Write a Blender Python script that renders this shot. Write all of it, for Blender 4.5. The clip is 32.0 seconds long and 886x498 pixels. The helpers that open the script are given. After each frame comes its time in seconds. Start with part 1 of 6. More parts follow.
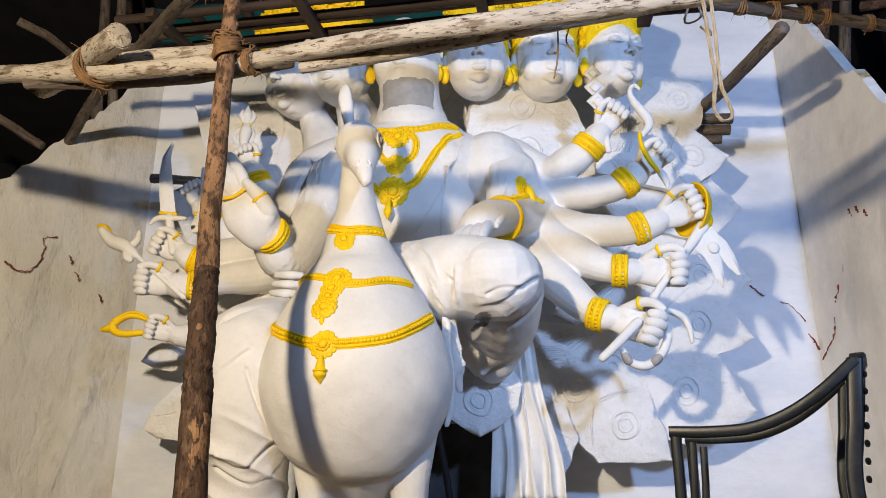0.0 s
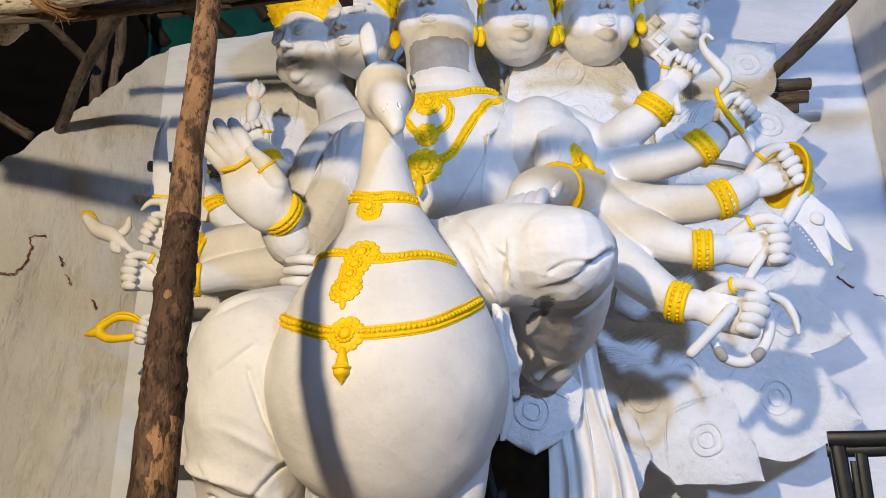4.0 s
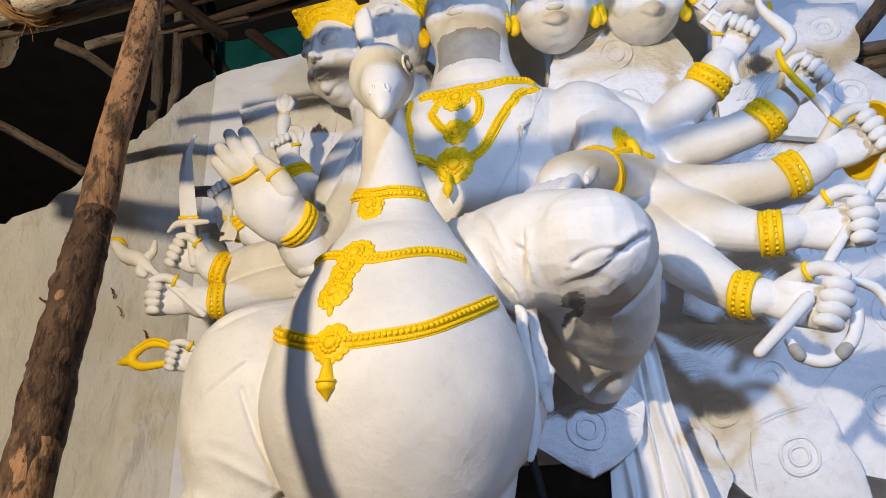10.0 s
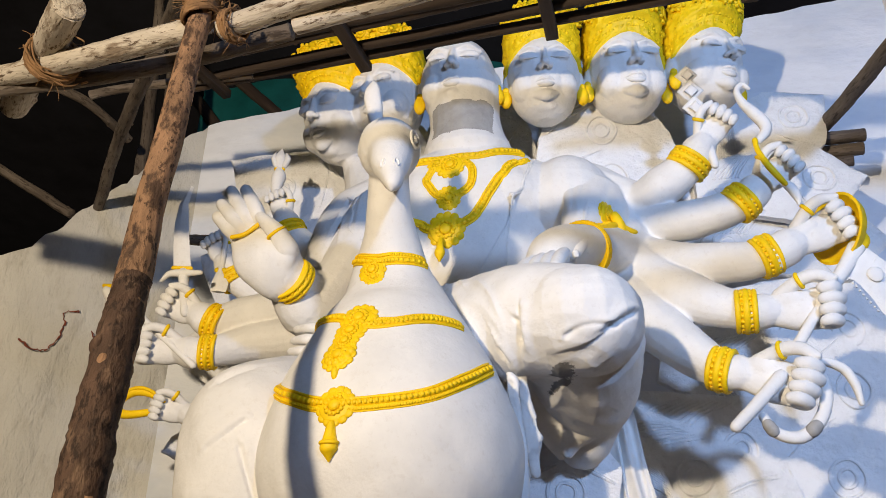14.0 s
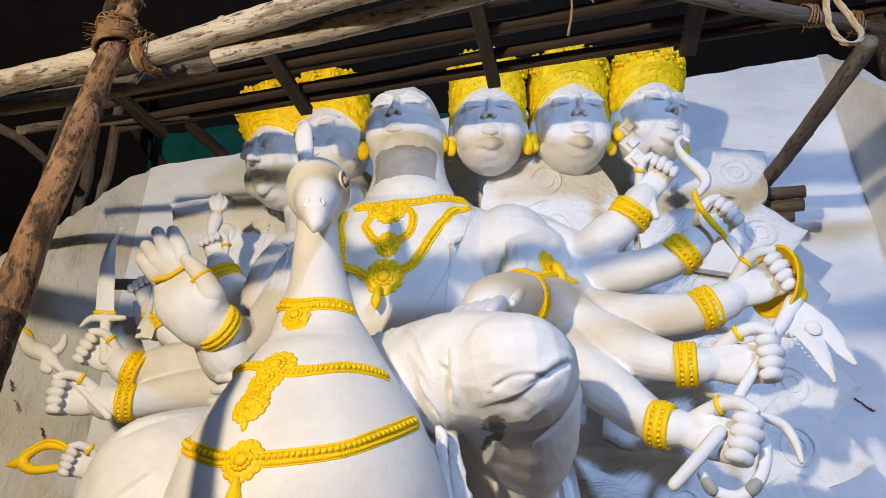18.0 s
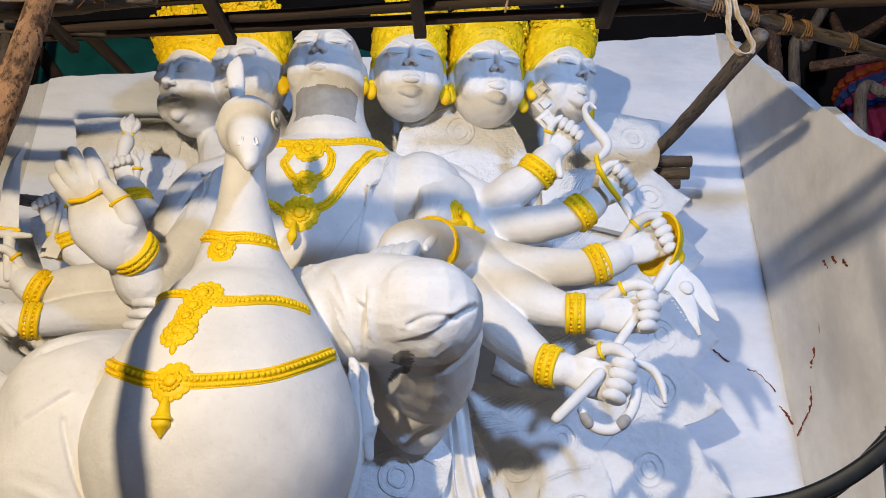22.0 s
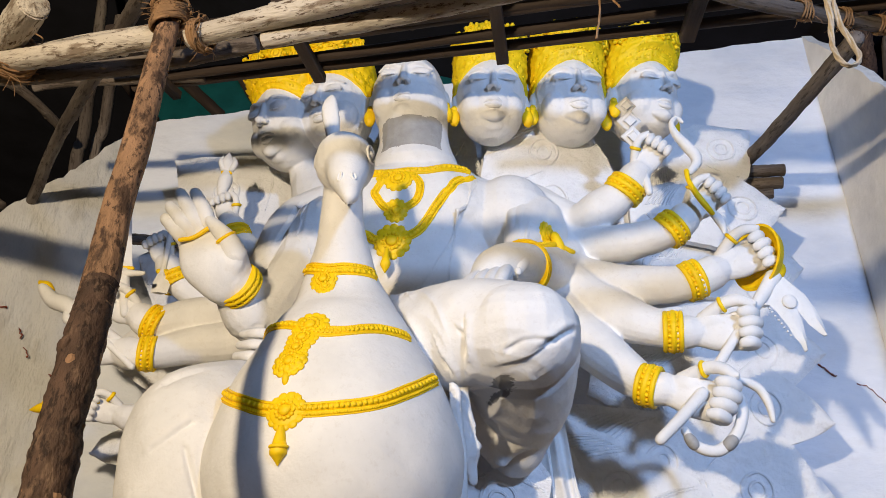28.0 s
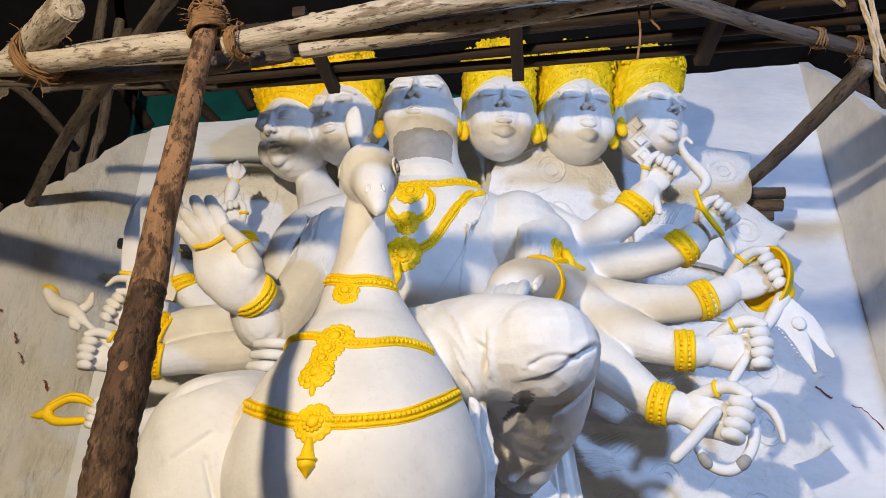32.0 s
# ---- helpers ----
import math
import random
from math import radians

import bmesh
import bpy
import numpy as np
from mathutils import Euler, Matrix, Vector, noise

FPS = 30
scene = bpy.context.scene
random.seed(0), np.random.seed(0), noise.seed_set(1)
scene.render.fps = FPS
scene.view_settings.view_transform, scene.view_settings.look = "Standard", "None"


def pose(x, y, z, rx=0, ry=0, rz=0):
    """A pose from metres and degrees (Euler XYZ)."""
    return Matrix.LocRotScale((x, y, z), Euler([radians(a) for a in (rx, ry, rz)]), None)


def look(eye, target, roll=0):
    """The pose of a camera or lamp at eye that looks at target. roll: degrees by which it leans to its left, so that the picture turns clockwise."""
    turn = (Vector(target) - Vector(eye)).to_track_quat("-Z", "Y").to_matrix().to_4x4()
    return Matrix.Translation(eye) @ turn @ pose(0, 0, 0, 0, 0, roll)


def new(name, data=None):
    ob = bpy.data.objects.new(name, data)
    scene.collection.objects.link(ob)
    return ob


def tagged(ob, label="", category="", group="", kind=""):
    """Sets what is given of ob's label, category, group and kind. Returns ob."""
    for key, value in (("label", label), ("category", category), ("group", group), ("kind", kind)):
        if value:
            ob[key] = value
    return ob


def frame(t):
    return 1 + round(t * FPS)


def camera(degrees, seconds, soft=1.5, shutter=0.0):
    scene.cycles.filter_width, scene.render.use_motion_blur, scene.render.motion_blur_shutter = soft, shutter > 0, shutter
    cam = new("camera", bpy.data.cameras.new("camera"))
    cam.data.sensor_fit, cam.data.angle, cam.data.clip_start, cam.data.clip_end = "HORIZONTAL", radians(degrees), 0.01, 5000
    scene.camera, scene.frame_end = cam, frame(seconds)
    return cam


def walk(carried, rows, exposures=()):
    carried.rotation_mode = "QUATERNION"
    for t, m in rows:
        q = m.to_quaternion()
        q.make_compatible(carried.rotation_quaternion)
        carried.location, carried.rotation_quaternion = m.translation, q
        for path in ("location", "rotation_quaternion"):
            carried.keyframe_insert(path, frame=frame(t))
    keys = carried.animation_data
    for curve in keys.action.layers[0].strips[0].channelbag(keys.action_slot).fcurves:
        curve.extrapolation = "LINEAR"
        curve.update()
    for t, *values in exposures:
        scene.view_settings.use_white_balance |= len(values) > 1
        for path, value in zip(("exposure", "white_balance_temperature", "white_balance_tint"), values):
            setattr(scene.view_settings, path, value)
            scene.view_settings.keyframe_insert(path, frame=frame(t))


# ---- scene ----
cam = camera(62.1, 32.0, soft=0.5)
METRES, EYE, TILT, LEAN, TURN = 3.0, 1.5, 17.5, 0.0, 0.0
ROWS = [
    (0.0, 0.0, 0.0, 0.0, 0.0, 0.0, -0.0),
    (0.5, 0.014, 0.0184, -0.0091, 0.37, 0.14, 0.25),
    (1.0, -0.009, 0.0578, -0.0204, 0.34, 0.42, 0.41),
    (1.5, -0.0426, 0.1054, -0.0292, 0.01, 0.86, 0.5),
    (2.0, -0.0448, 0.1427, -0.04, -0.27, 1.31, 0.56),
    (2.5, -0.0215, 0.1704, -0.0458, -0.14, 1.67, 0.73),
    (3.0, -0.0163, 0.1866, -0.0541, 0.37, 1.85, 0.94),
    (3.5, -0.0421, 0.2089, -0.0598, 0.99, 1.83, 1.07),
    (5.5, 0.0044, 0.2753, -0.0862, 4.02, 1.46, 1.46),
    (6.0, 0.0178, 0.2807, -0.088, 4.88, 1.24, 1.8),
    (6.5, 0.0358, 0.2868, -0.0923, 5.53, 1.02, 2.12),
    (7.0, 0.0239, 0.2781, -0.0865, 6.03, 0.97, 2.29),
    (7.5, 0.0072, 0.2775, -0.0897, 6.56, 1.26, 2.36),
    (8.0, 0.0237, 0.3054, -0.0911, 7.1, 1.82, 2.54),
    (8.5, 0.0377, 0.3257, -0.0998, 7.81, 2.57, 2.84),
    (9.0, 0.0446, 0.3384, -0.0993, 8.49, 3.26, 3.27),
    (9.5, 0.0524, 0.3477, -0.1042, 9.08, 3.81, 3.73),
    (10.0, 0.0578, 0.346, -0.1023, 9.55, 4.23, 4.16),
    (10.5, 0.0599, 0.3442, -0.1019, 9.95, 4.57, 4.45),
    (11.0, 0.0614, 0.3436, -0.1023, 10.21, 4.84, 4.62),
    (11.5, 0.059, 0.3432, -0.1039, 10.28, 5.07, 4.64),
    (12.0, 0.0566, 0.3454, -0.1049, 10.13, 5.2, 4.46),
    (12.5, 0.0544, 0.3432, -0.1033, 9.68, 5.4, 4.09),
    (13.0, 0.0475, 0.3315, -0.0994, 8.92, 5.83, 3.48),
    (13.5, 0.0378, 0.3168, -0.0938, 7.9, 6.62, 2.69),
    (14.0, 0.0275, 0.2998, -0.0821, 6.7, 7.87, 1.83),
    (14.5, 0.0203, 0.2894, -0.0755, 5.5, 9.3, 1.06),
    (15.0, 0.0192, 0.2894, -0.0743, 4.47, 10.62, 0.54),
    (15.5, 0.0268, 0.2954, -0.0728, 3.71, 11.57, 0.35),
    (17.5, 0.0479, 0.3272, -0.0851, 3.54, 11.97, 1.22),
    (18.0, 0.0612, 0.3386, -0.0868, 3.59, 11.94, 1.37),
    (18.5, 0.0728, 0.3464, -0.0894, 3.27, 11.86, 1.34),
    (19.0, 0.0725, 0.343, -0.0896, 2.52, 11.62, 1.23),
    (19.5, 0.0648, 0.332, -0.0871, 1.36, 11.1, 0.95),
    (20.0, 0.0505, 0.3108, -0.0837, -0.05, 10.37, 0.53),
    (20.5, 0.0419, 0.301, -0.0838, -1.54, 9.47, -0.05),
    (21.0, 0.0384, 0.293, -0.0831, -2.98, 8.54, -0.65),
    (21.5, 0.0312, 0.2826, -0.0845, -4.21, 7.66, -1.13),
    (22.0, 0.0305, 0.2763, -0.0851, -5.16, 6.99, -1.36),
    (22.5, 0.0312, 0.2762, -0.085, -5.76, 6.62, -1.4),
    (23.0, 0.0335, 0.2788, -0.0853, -5.97, 6.54, -1.36),
    (23.5, 0.0382, 0.287, -0.087, -5.92, 6.68, -1.33),
    (24.0, 0.0431, 0.2965, -0.0878, -5.73, 6.9, -1.3),
    (24.5, 0.0474, 0.3034, -0.0904, -5.48, 7.14, -1.27),
    (26.5, 0.0434, 0.2929, -0.0889, -2.18, 8.14, 0.11),
    (27.0, 0.0317, 0.286, -0.0851, -0.84, 8.34, 0.34),
    (27.5, 0.0181, 0.2776, -0.0817, 0.31, 8.42, 0.27),
    (28.0, 0.0081, 0.2637, -0.0796, 1.1, 8.42, 0.07),
    (28.5, 0.0075, 0.2596, -0.08, 1.61, 8.42, -0.01),
    (29.0, 0.0208, 0.2804, -0.085, 1.99, 8.47, 0.13),
    (29.5, 0.0361, 0.2974, -0.09, 2.27, 8.62, 0.38),
    (30.0, 0.0392, 0.3002, -0.0909, 2.25, 8.84, 0.53),
    (30.5, 0.0325, 0.2985, -0.0888, 1.77, 9.07, 0.39),
    (31.0, 0.0039, 0.2812, -0.0816, 0.94, 9.23, -0.04),
    (31.5, -0.0234, 0.2684, -0.0793, 0.0, 9.33, -0.6),
    (32.0, -0.0465, 0.2627, -0.0791, -0.74, 9.44, -1.11),
]
walk(cam, [(t, pose(0, 0, EYE, TILT, LEAN, TURN) @ pose(METRES * x, METRES * y, METRES * z, 90 + pitch, roll, yaw)) for t, x, y, z, yaw, pitch, roll in ROWS],
     exposures=[(0.0, 0.0), (32.0, 0.0)])

# ---- light ----
world = bpy.data.worlds.new("sky")
scene.world = world
world.use_nodes = True
wn = world.node_tree
sky = wn.nodes.new("ShaderNodeTexSky")
sky.sky_type, sky.sun_disc, sky.sun_elevation, sky.sun_rotation = "NISHITA", False, radians(24), radians(200)
wn.links.new(sky.outputs[0], wn.nodes["Background"].inputs[0])
wn.nodes["Background"].inputs[1].default_value = 0.010

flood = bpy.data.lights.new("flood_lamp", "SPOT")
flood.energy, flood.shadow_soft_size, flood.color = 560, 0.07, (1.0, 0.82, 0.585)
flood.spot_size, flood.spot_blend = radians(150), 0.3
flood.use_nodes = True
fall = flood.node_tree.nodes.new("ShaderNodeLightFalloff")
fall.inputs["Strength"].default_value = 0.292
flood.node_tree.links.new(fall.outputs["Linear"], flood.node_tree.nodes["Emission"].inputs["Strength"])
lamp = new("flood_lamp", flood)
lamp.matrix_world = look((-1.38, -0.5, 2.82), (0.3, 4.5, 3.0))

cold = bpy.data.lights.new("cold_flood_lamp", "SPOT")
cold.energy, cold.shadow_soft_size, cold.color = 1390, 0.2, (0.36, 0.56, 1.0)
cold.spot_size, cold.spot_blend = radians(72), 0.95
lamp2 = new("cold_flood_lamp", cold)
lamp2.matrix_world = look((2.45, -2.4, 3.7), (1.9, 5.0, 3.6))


# ---- materials ----
def material(name, base, rough=0.7, metal=0.0, vary=0.12, scale=6.0, dark=None, spots=0.0, bump=0.2, grain=60.0, dist=0.004, stretch=(1, 1, 1), alt=None, edge=(0.45, 0.62), altscale=3.0, rand=0.0, coat=0.0, cut=(0.52, 0.72), stain=None):
    m = bpy.data.materials.new(name)
    m.use_nodes = True
    t, n = m.node_tree, m.node_tree.nodes
    b = n["Principled BSDF"]
    b.inputs["Roughness"].default_value, b.inputs["Metallic"].default_value = rough, metal
    b.inputs["Coat Weight"].default_value = coat
    b.inputs["Specular IOR Level"].default_value = 0.3
    link = t.links.new
    tc = n.new("ShaderNodeTexCoord")
    mp = n.new("ShaderNodeMapping")
    mp.inputs["Scale"].default_value = stretch
    link(tc.outputs["Object"], mp.inputs["Vector"])

    def nz(s, det=4.0, ro=0.6):
        x = n.new("ShaderNodeTexNoise")
        x.inputs["Scale"].default_value, x.inputs["Detail"].default_value, x.inputs["Roughness"].default_value = s, det, ro
        link(mp.outputs[0], x.inputs["Vector"])
        return x

    def ramp(src, a, c, p0, p1):
        r = n.new("ShaderNodeValToRGB")
        r.color_ramp.elements[0].position, r.color_ramp.elements[1].position = p0, p1
        r.color_ramp.elements[0].color, r.color_ramp.elements[1].color = (*a, 1), (*c, 1)
        link(src, r.inputs[0])
        return r

    def mix(fac, a, c, mode="MIX"):
        x = n.new("ShaderNodeMix")
        x.data_type, x.blend_type = "RGBA", mode
        if isinstance(fac, float):
            x.inputs[0].default_value = fac
        else:
            link(fac, x.inputs[0])
        link(a, x.inputs[6])
        link(c, x.inputs[7])
        return x.outputs[2]

    lo = [max(0, c * (1 - vary)) for c in base]
    hi = [min(1, c * (1 + vary)) for c in base]
    big = nz(scale)
    col = ramp(big.outputs[0], lo, hi, 0.3, 0.7).outputs[0]
    if alt:
        patch = nz(altscale, 5.0, 0.65)
        col = mix(ramp(patch.outputs[0], (0, 0, 0), (1, 1, 1), *edge).outputs[0], col, ramp(big.outputs[0], [c * 0.8 for c in alt], alt, 0.3, 0.7).outputs[0])
    if dark:
        fine = nz(grain * 0.5, 6.0, 0.7)
        col = mix(ramp(fine.outputs[0], (0, 0, 0), (spots, spots, spots), *cut).outputs[0], col, ramp(big.outputs[0], dark, dark, 0, 1).outputs[0])
    if rand:
        oi = n.new("ShaderNodeObjectInfo")
        g = ramp(oi.outputs["Random"], (1 - rand,) * 3, (1 + rand * 0.3,) * 3, 0, 1)
        col = mix(1.0, col, g.outputs[0], "MULTIPLY")
    if stain:
        at, size, tone = stain
        sm = n.new("ShaderNodeMapping")
        sm.vector_type = "TEXTURE"
        sm.inputs["Location"].default_value, sm.inputs["Scale"].default_value = at, size
        link(tc.outputs["Object"], sm.inputs["Vector"])
        ln = n.new("ShaderNodeVectorMath")
        ln.operation = "LENGTH"
        link(sm.outputs[0], ln.inputs[0])
        wob = nz(32, 6.0, 0.7)
        su = n.new("ShaderNodeMath")
        su.operation = "MULTIPLY_ADD"
        su.inputs[1].default_value = 1.0
        link(wob.outputs[0], su.inputs[0])
        link(ln.outputs["Value"], su.inputs[2])
        col = mix(ramp(su.outputs[0], (1, 1, 1), (0, 0, 0), 0.9, 1.4).outputs[0], col, ramp(big.outputs[0], tone, tone, 0, 1).outputs[0])
    link(col, b.inputs["Base Color"])
    rr = n.new("ShaderNodeMapRange")
    rr.inputs[3].default_value, rr.inputs[4].default_value = max(0.05, rough - 0.12), min(1, rough + 0.12)
    link(big.outputs[0], rr.inputs[0])
    link(rr.outputs[0], b.inputs["Roughness"])
    f1, f2 = nz(grain, 5.0, 0.65), nz(grain * 0.16, 3.0)
    ad = n.new("ShaderNodeMath")
    ad.operation = "MULTIPLY_ADD"
    ad.inputs[1].default_value = 0.35
    link(f1.outputs[0], ad.inputs[0])
    link(f2.outputs[0], ad.inputs[2])
    bp = n.new("ShaderNodeBump")
    bp.inputs["Strength"].default_value, bp.inputs["Distance"].default_value = bump, dist
    link(ad.outputs[0], bp.inputs["Height"])
    link(bp.outputs[0], b.inputs["Normal"])
    return m


CLAY = material("white_clay_paint", (0.78, 0.765, 0.735), 0.8, vary=0.08, scale=4.5, dark=(0.58, 0.53, 0.46), spots=0.3, bump=0.35, grain=80, dist=0.013, cut=(0.55, 0.72))
STAINED = material("white_clay_paint_with_smudge", (0.78, 0.765, 0.735), 0.8, vary=0.08, scale=4.5, dark=(0.58, 0.53, 0.46), spots=0.3, bump=0.4, grain=80, dist=0.013, cut=(0.55, 0.72), stain=((0.185, 3.500, 2.247), (0.10, 0.9, 0.03), (0.24, 0.235, 0.225)))
FEATHER = material("white_fan_paint", (0.80, 0.80, 0.80), 0.75, vary=0.08, scale=3, dark=(0.5, 0.48, 0.44), spots=0.3, bump=1.0, grain=30, dist=0.035)
YELLOW = material("yellow_paint", (0.92, 0.60, 0.005), 0.5, vary=0.1, scale=9, dark=(0.62, 0.38, 0.01), spots=0.25, bump=0.5, grain=70, dist=0.004)
# the same yellow paint, made duller to imitate shade on the right-hand crowns
SHADEYELLOW = material("yellow_paint_in_shade", (0.82, 0.58, 0.008), 0.5, vary=0.12, scale=9, dark=(0.4, 0.3, 0.01), spots=0.3, bump=0.5, grain=70, dist=0.004)
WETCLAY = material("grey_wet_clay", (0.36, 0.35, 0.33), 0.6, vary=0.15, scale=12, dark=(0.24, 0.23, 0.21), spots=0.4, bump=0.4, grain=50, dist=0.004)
PLASTER = material("grey_white_plaster", (0.85, 0.835, 0.81), 0.85, vary=0.08, scale=1.6, dark=(0.6, 0.57, 0.52), spots=0.22, bump=0.7, grain=16, dist=0.03, alt=(0.79, 0.78, 0.76), altscale=1.1, stretch=(1, 1, 0.8))
GREYPLASTER = material("bare_grey_plaster", (0.56, 0.55, 0.515), 0.9, vary=0.16, scale=1.6, dark=(0.3, 0.27, 0.22), spots=0.55, bump=1.0, grain=11, dist=0.11, alt=(0.64, 0.63, 0.6), altscale=1.3, stretch=(1, 1, 0.5))
# white plaster tinted blue: the bluish light on the back wall is in the colour
BLUELITPLASTER = material("white_plaster_blue_light_tint", (0.75, 0.77, 0.81), 0.85, vary=0.08, scale=1.4, dark=(0.55, 0.55, 0.56), spots=0.25, bump=0.7, grain=14, dist=0.03, alt=(0.68, 0.73, 0.82), altscale=1.0, stretch=(0.6, 1, 1.3))
EDGE = material("rough_plaster_edge", (0.78, 0.77, 0.75), 0.9, vary=0.1, scale=12, dark=(0.5, 0.47, 0.42), spots=0.3, bump=0.9, grain=30, dist=0.02)
PALEWOOD = material("pale_peeled_wood", (0.56, 0.50, 0.42), 0.8, vary=0.2, scale=9, dark=(0.10, 0.065, 0.04), spots=0.95, bump=1.0, grain=150, dist=0.012, stretch=(1, 1, 0.25), alt=(0.27, 0.21, 0.155), altscale=26, edge=(0.53, 0.63), cut=(0.55, 0.62))
BARK = material("brown_bark_wood", (0.085, 0.05, 0.035), 0.75, vary=0.4, scale=16, dark=(0.022, 0.013, 0.01), spots=0.9, bump=1.0, grain=120, dist=0.016, stretch=(1, 1, 0.45), alt=(0.19, 0.12, 0.08), altscale=26, edge=(0.53, 0.63), cut=(0.5, 0.6))
PEELED = material("half_peeled_wood", (0.30, 0.175, 0.10), 0.75, vary=0.35, scale=14, dark=(0.05, 0.028, 0.02), spots=0.9, bump=1.0, grain=120, dist=0.014, stretch=(1, 1, 0.45), alt=(0.085, 0.05, 0.033), altscale=24, edge=(0.5, 0.6), cut=(0.53, 0.6))
GREYWOOD = material("weathered_grey_wood", (0.135, 0.108, 0.088), 0.85, vary=0.3, scale=9, dark=(0.035, 0.025, 0.02), spots=0.8, bump=1.0, grain=110, dist=0.015, stretch=(1, 1, 0.15), alt=(0.22, 0.185, 0.155), altscale=9, rand=0.25, cut=(0.53, 0.62))
DARKWOOD = material("dark_split_wood", (0.05, 0.034, 0.026), 0.8, vary=0.3, scale=7, dark=(0.03, 0.02, 0.015), spots=0.6, bump=1.0, grain=45, dist=0.015, stretch=(1, 1, 0.12), alt=(0.10, 0.07, 0.05), altscale=4, rand=0.3)
ROPE = material("jute_rope", (0.27, 0.155, 0.075), 0.9, vary=0.25, scale=25, dark=(0.15, 0.08, 0.04), spots=0.6, bump=0.9, grain=160, dist=0.004)
ROPE2 = material("pale_hemp_rope", (0.40, 0.32, 0.22), 0.9, vary=0.2, scale=25, dark=(0.25, 0.19, 0.12), spots=0.5, bump=0.9, grain=160, dist=0.004)
PLASTIC = material("black_moulded_plastic", (0.009, 0.011, 0.013), 0.36, vary=0.3, scale=10, dark=(0.10, 0.10, 0.10), spots=0.12, bump=0.25, grain=60, dist=0.002)
TARP = material("teal_tarpaulin", (0.006, 0.085, 0.085), 0.5, vary=0.25, scale=4, dark=(0.003, 0.04, 0.04), spots=0.3, bump=0.6, grain=10, dist=0.02)
# near-black for the shed's darkness and for the sheets that block the sky
BLACK = material("black_for_shade", (0.008, 0.008, 0.012), 0.9, vary=0.4, scale=3, bump=0.5, grain=12, dist=0.02)
# dark grey that paints the shade in the gap behind the legs
GAPSHADE = material("dark_grey_for_gap_shade", (0.07, 0.07, 0.072), 0.9, vary=0.3, scale=5, bump=0.5, grain=12, dist=0.02)
BLACKWOOD = material("black_tarred_wood", (0.012, 0.011, 0.011), 0.7, vary=0.3, scale=9, bump=0.6, grain=60, dist=0.005)
BOARD = material("old_staging_boards", (0.16, 0.12, 0.085), 0.85, vary=0.3, scale=5, dark=(0.05, 0.035, 0.02), spots=0.5, bump=0.6, grain=40, stretch=(0.15, 1, 1), rand=0.3)
EARTH = material("trodden_earth", (0.16, 0.12, 0.085), 0.95, vary=0.3, scale=1.5, dark=(0.07, 0.05, 0.035), spots=0.5, bump=0.8, grain=20, dist=0.03)
CRACK = material("red_clay_in_crack", (0.20, 0.055, 0.035), 0.9, vary=0.35, scale=30, bump=0.6, grain=90)
PINK = material("pink_cloth", (0.16, 0.012, 0.06), 0.7, vary=0.3, scale=12, bump=0.5, grain=30)
BLUE = material("blue_cloth", (0.012, 0.04, 0.17), 0.7, vary=0.3, scale=12, bump=0.5, grain=30)
ORANGE = material("orange_trim", (0.2, 0.04, 0.01), 0.7, vary=0.3, scale=12, bump=0.5, grain=30)


# ---- mesh helpers ----
def catmull(pts, n):
    """Smooth rows through the control rows, n steps a span."""
    a = np.array(pts, float)
    if len(a) == 2:
        return a[0] + (a[1] - a[0]) * np.linspace(0, 1, n + 1)[:, None]
    e = np.vstack([2 * a[0] - a[1], a, 2 * a[-1] - a[-2]])
    out = []
    for i in range(1, len(e) - 2):
        for k in range(n):
            t = k / n
            out.append(0.5 * (2 * e[i] + (e[i + 1] - e[i - 1]) * t + (2 * e[i - 1] - 5 * e[i] + 4 * e[i + 1] - e[i + 2]) * t * t + (3 * e[i] - e[i - 1] - 3 * e[i + 1] + e[i + 2]) * t ** 3))
    out.append(e[-2])
    return np.array(out)


def step(a, b, k):
    return tuple(p + (q - p) * k for p, q in zip(a, b))


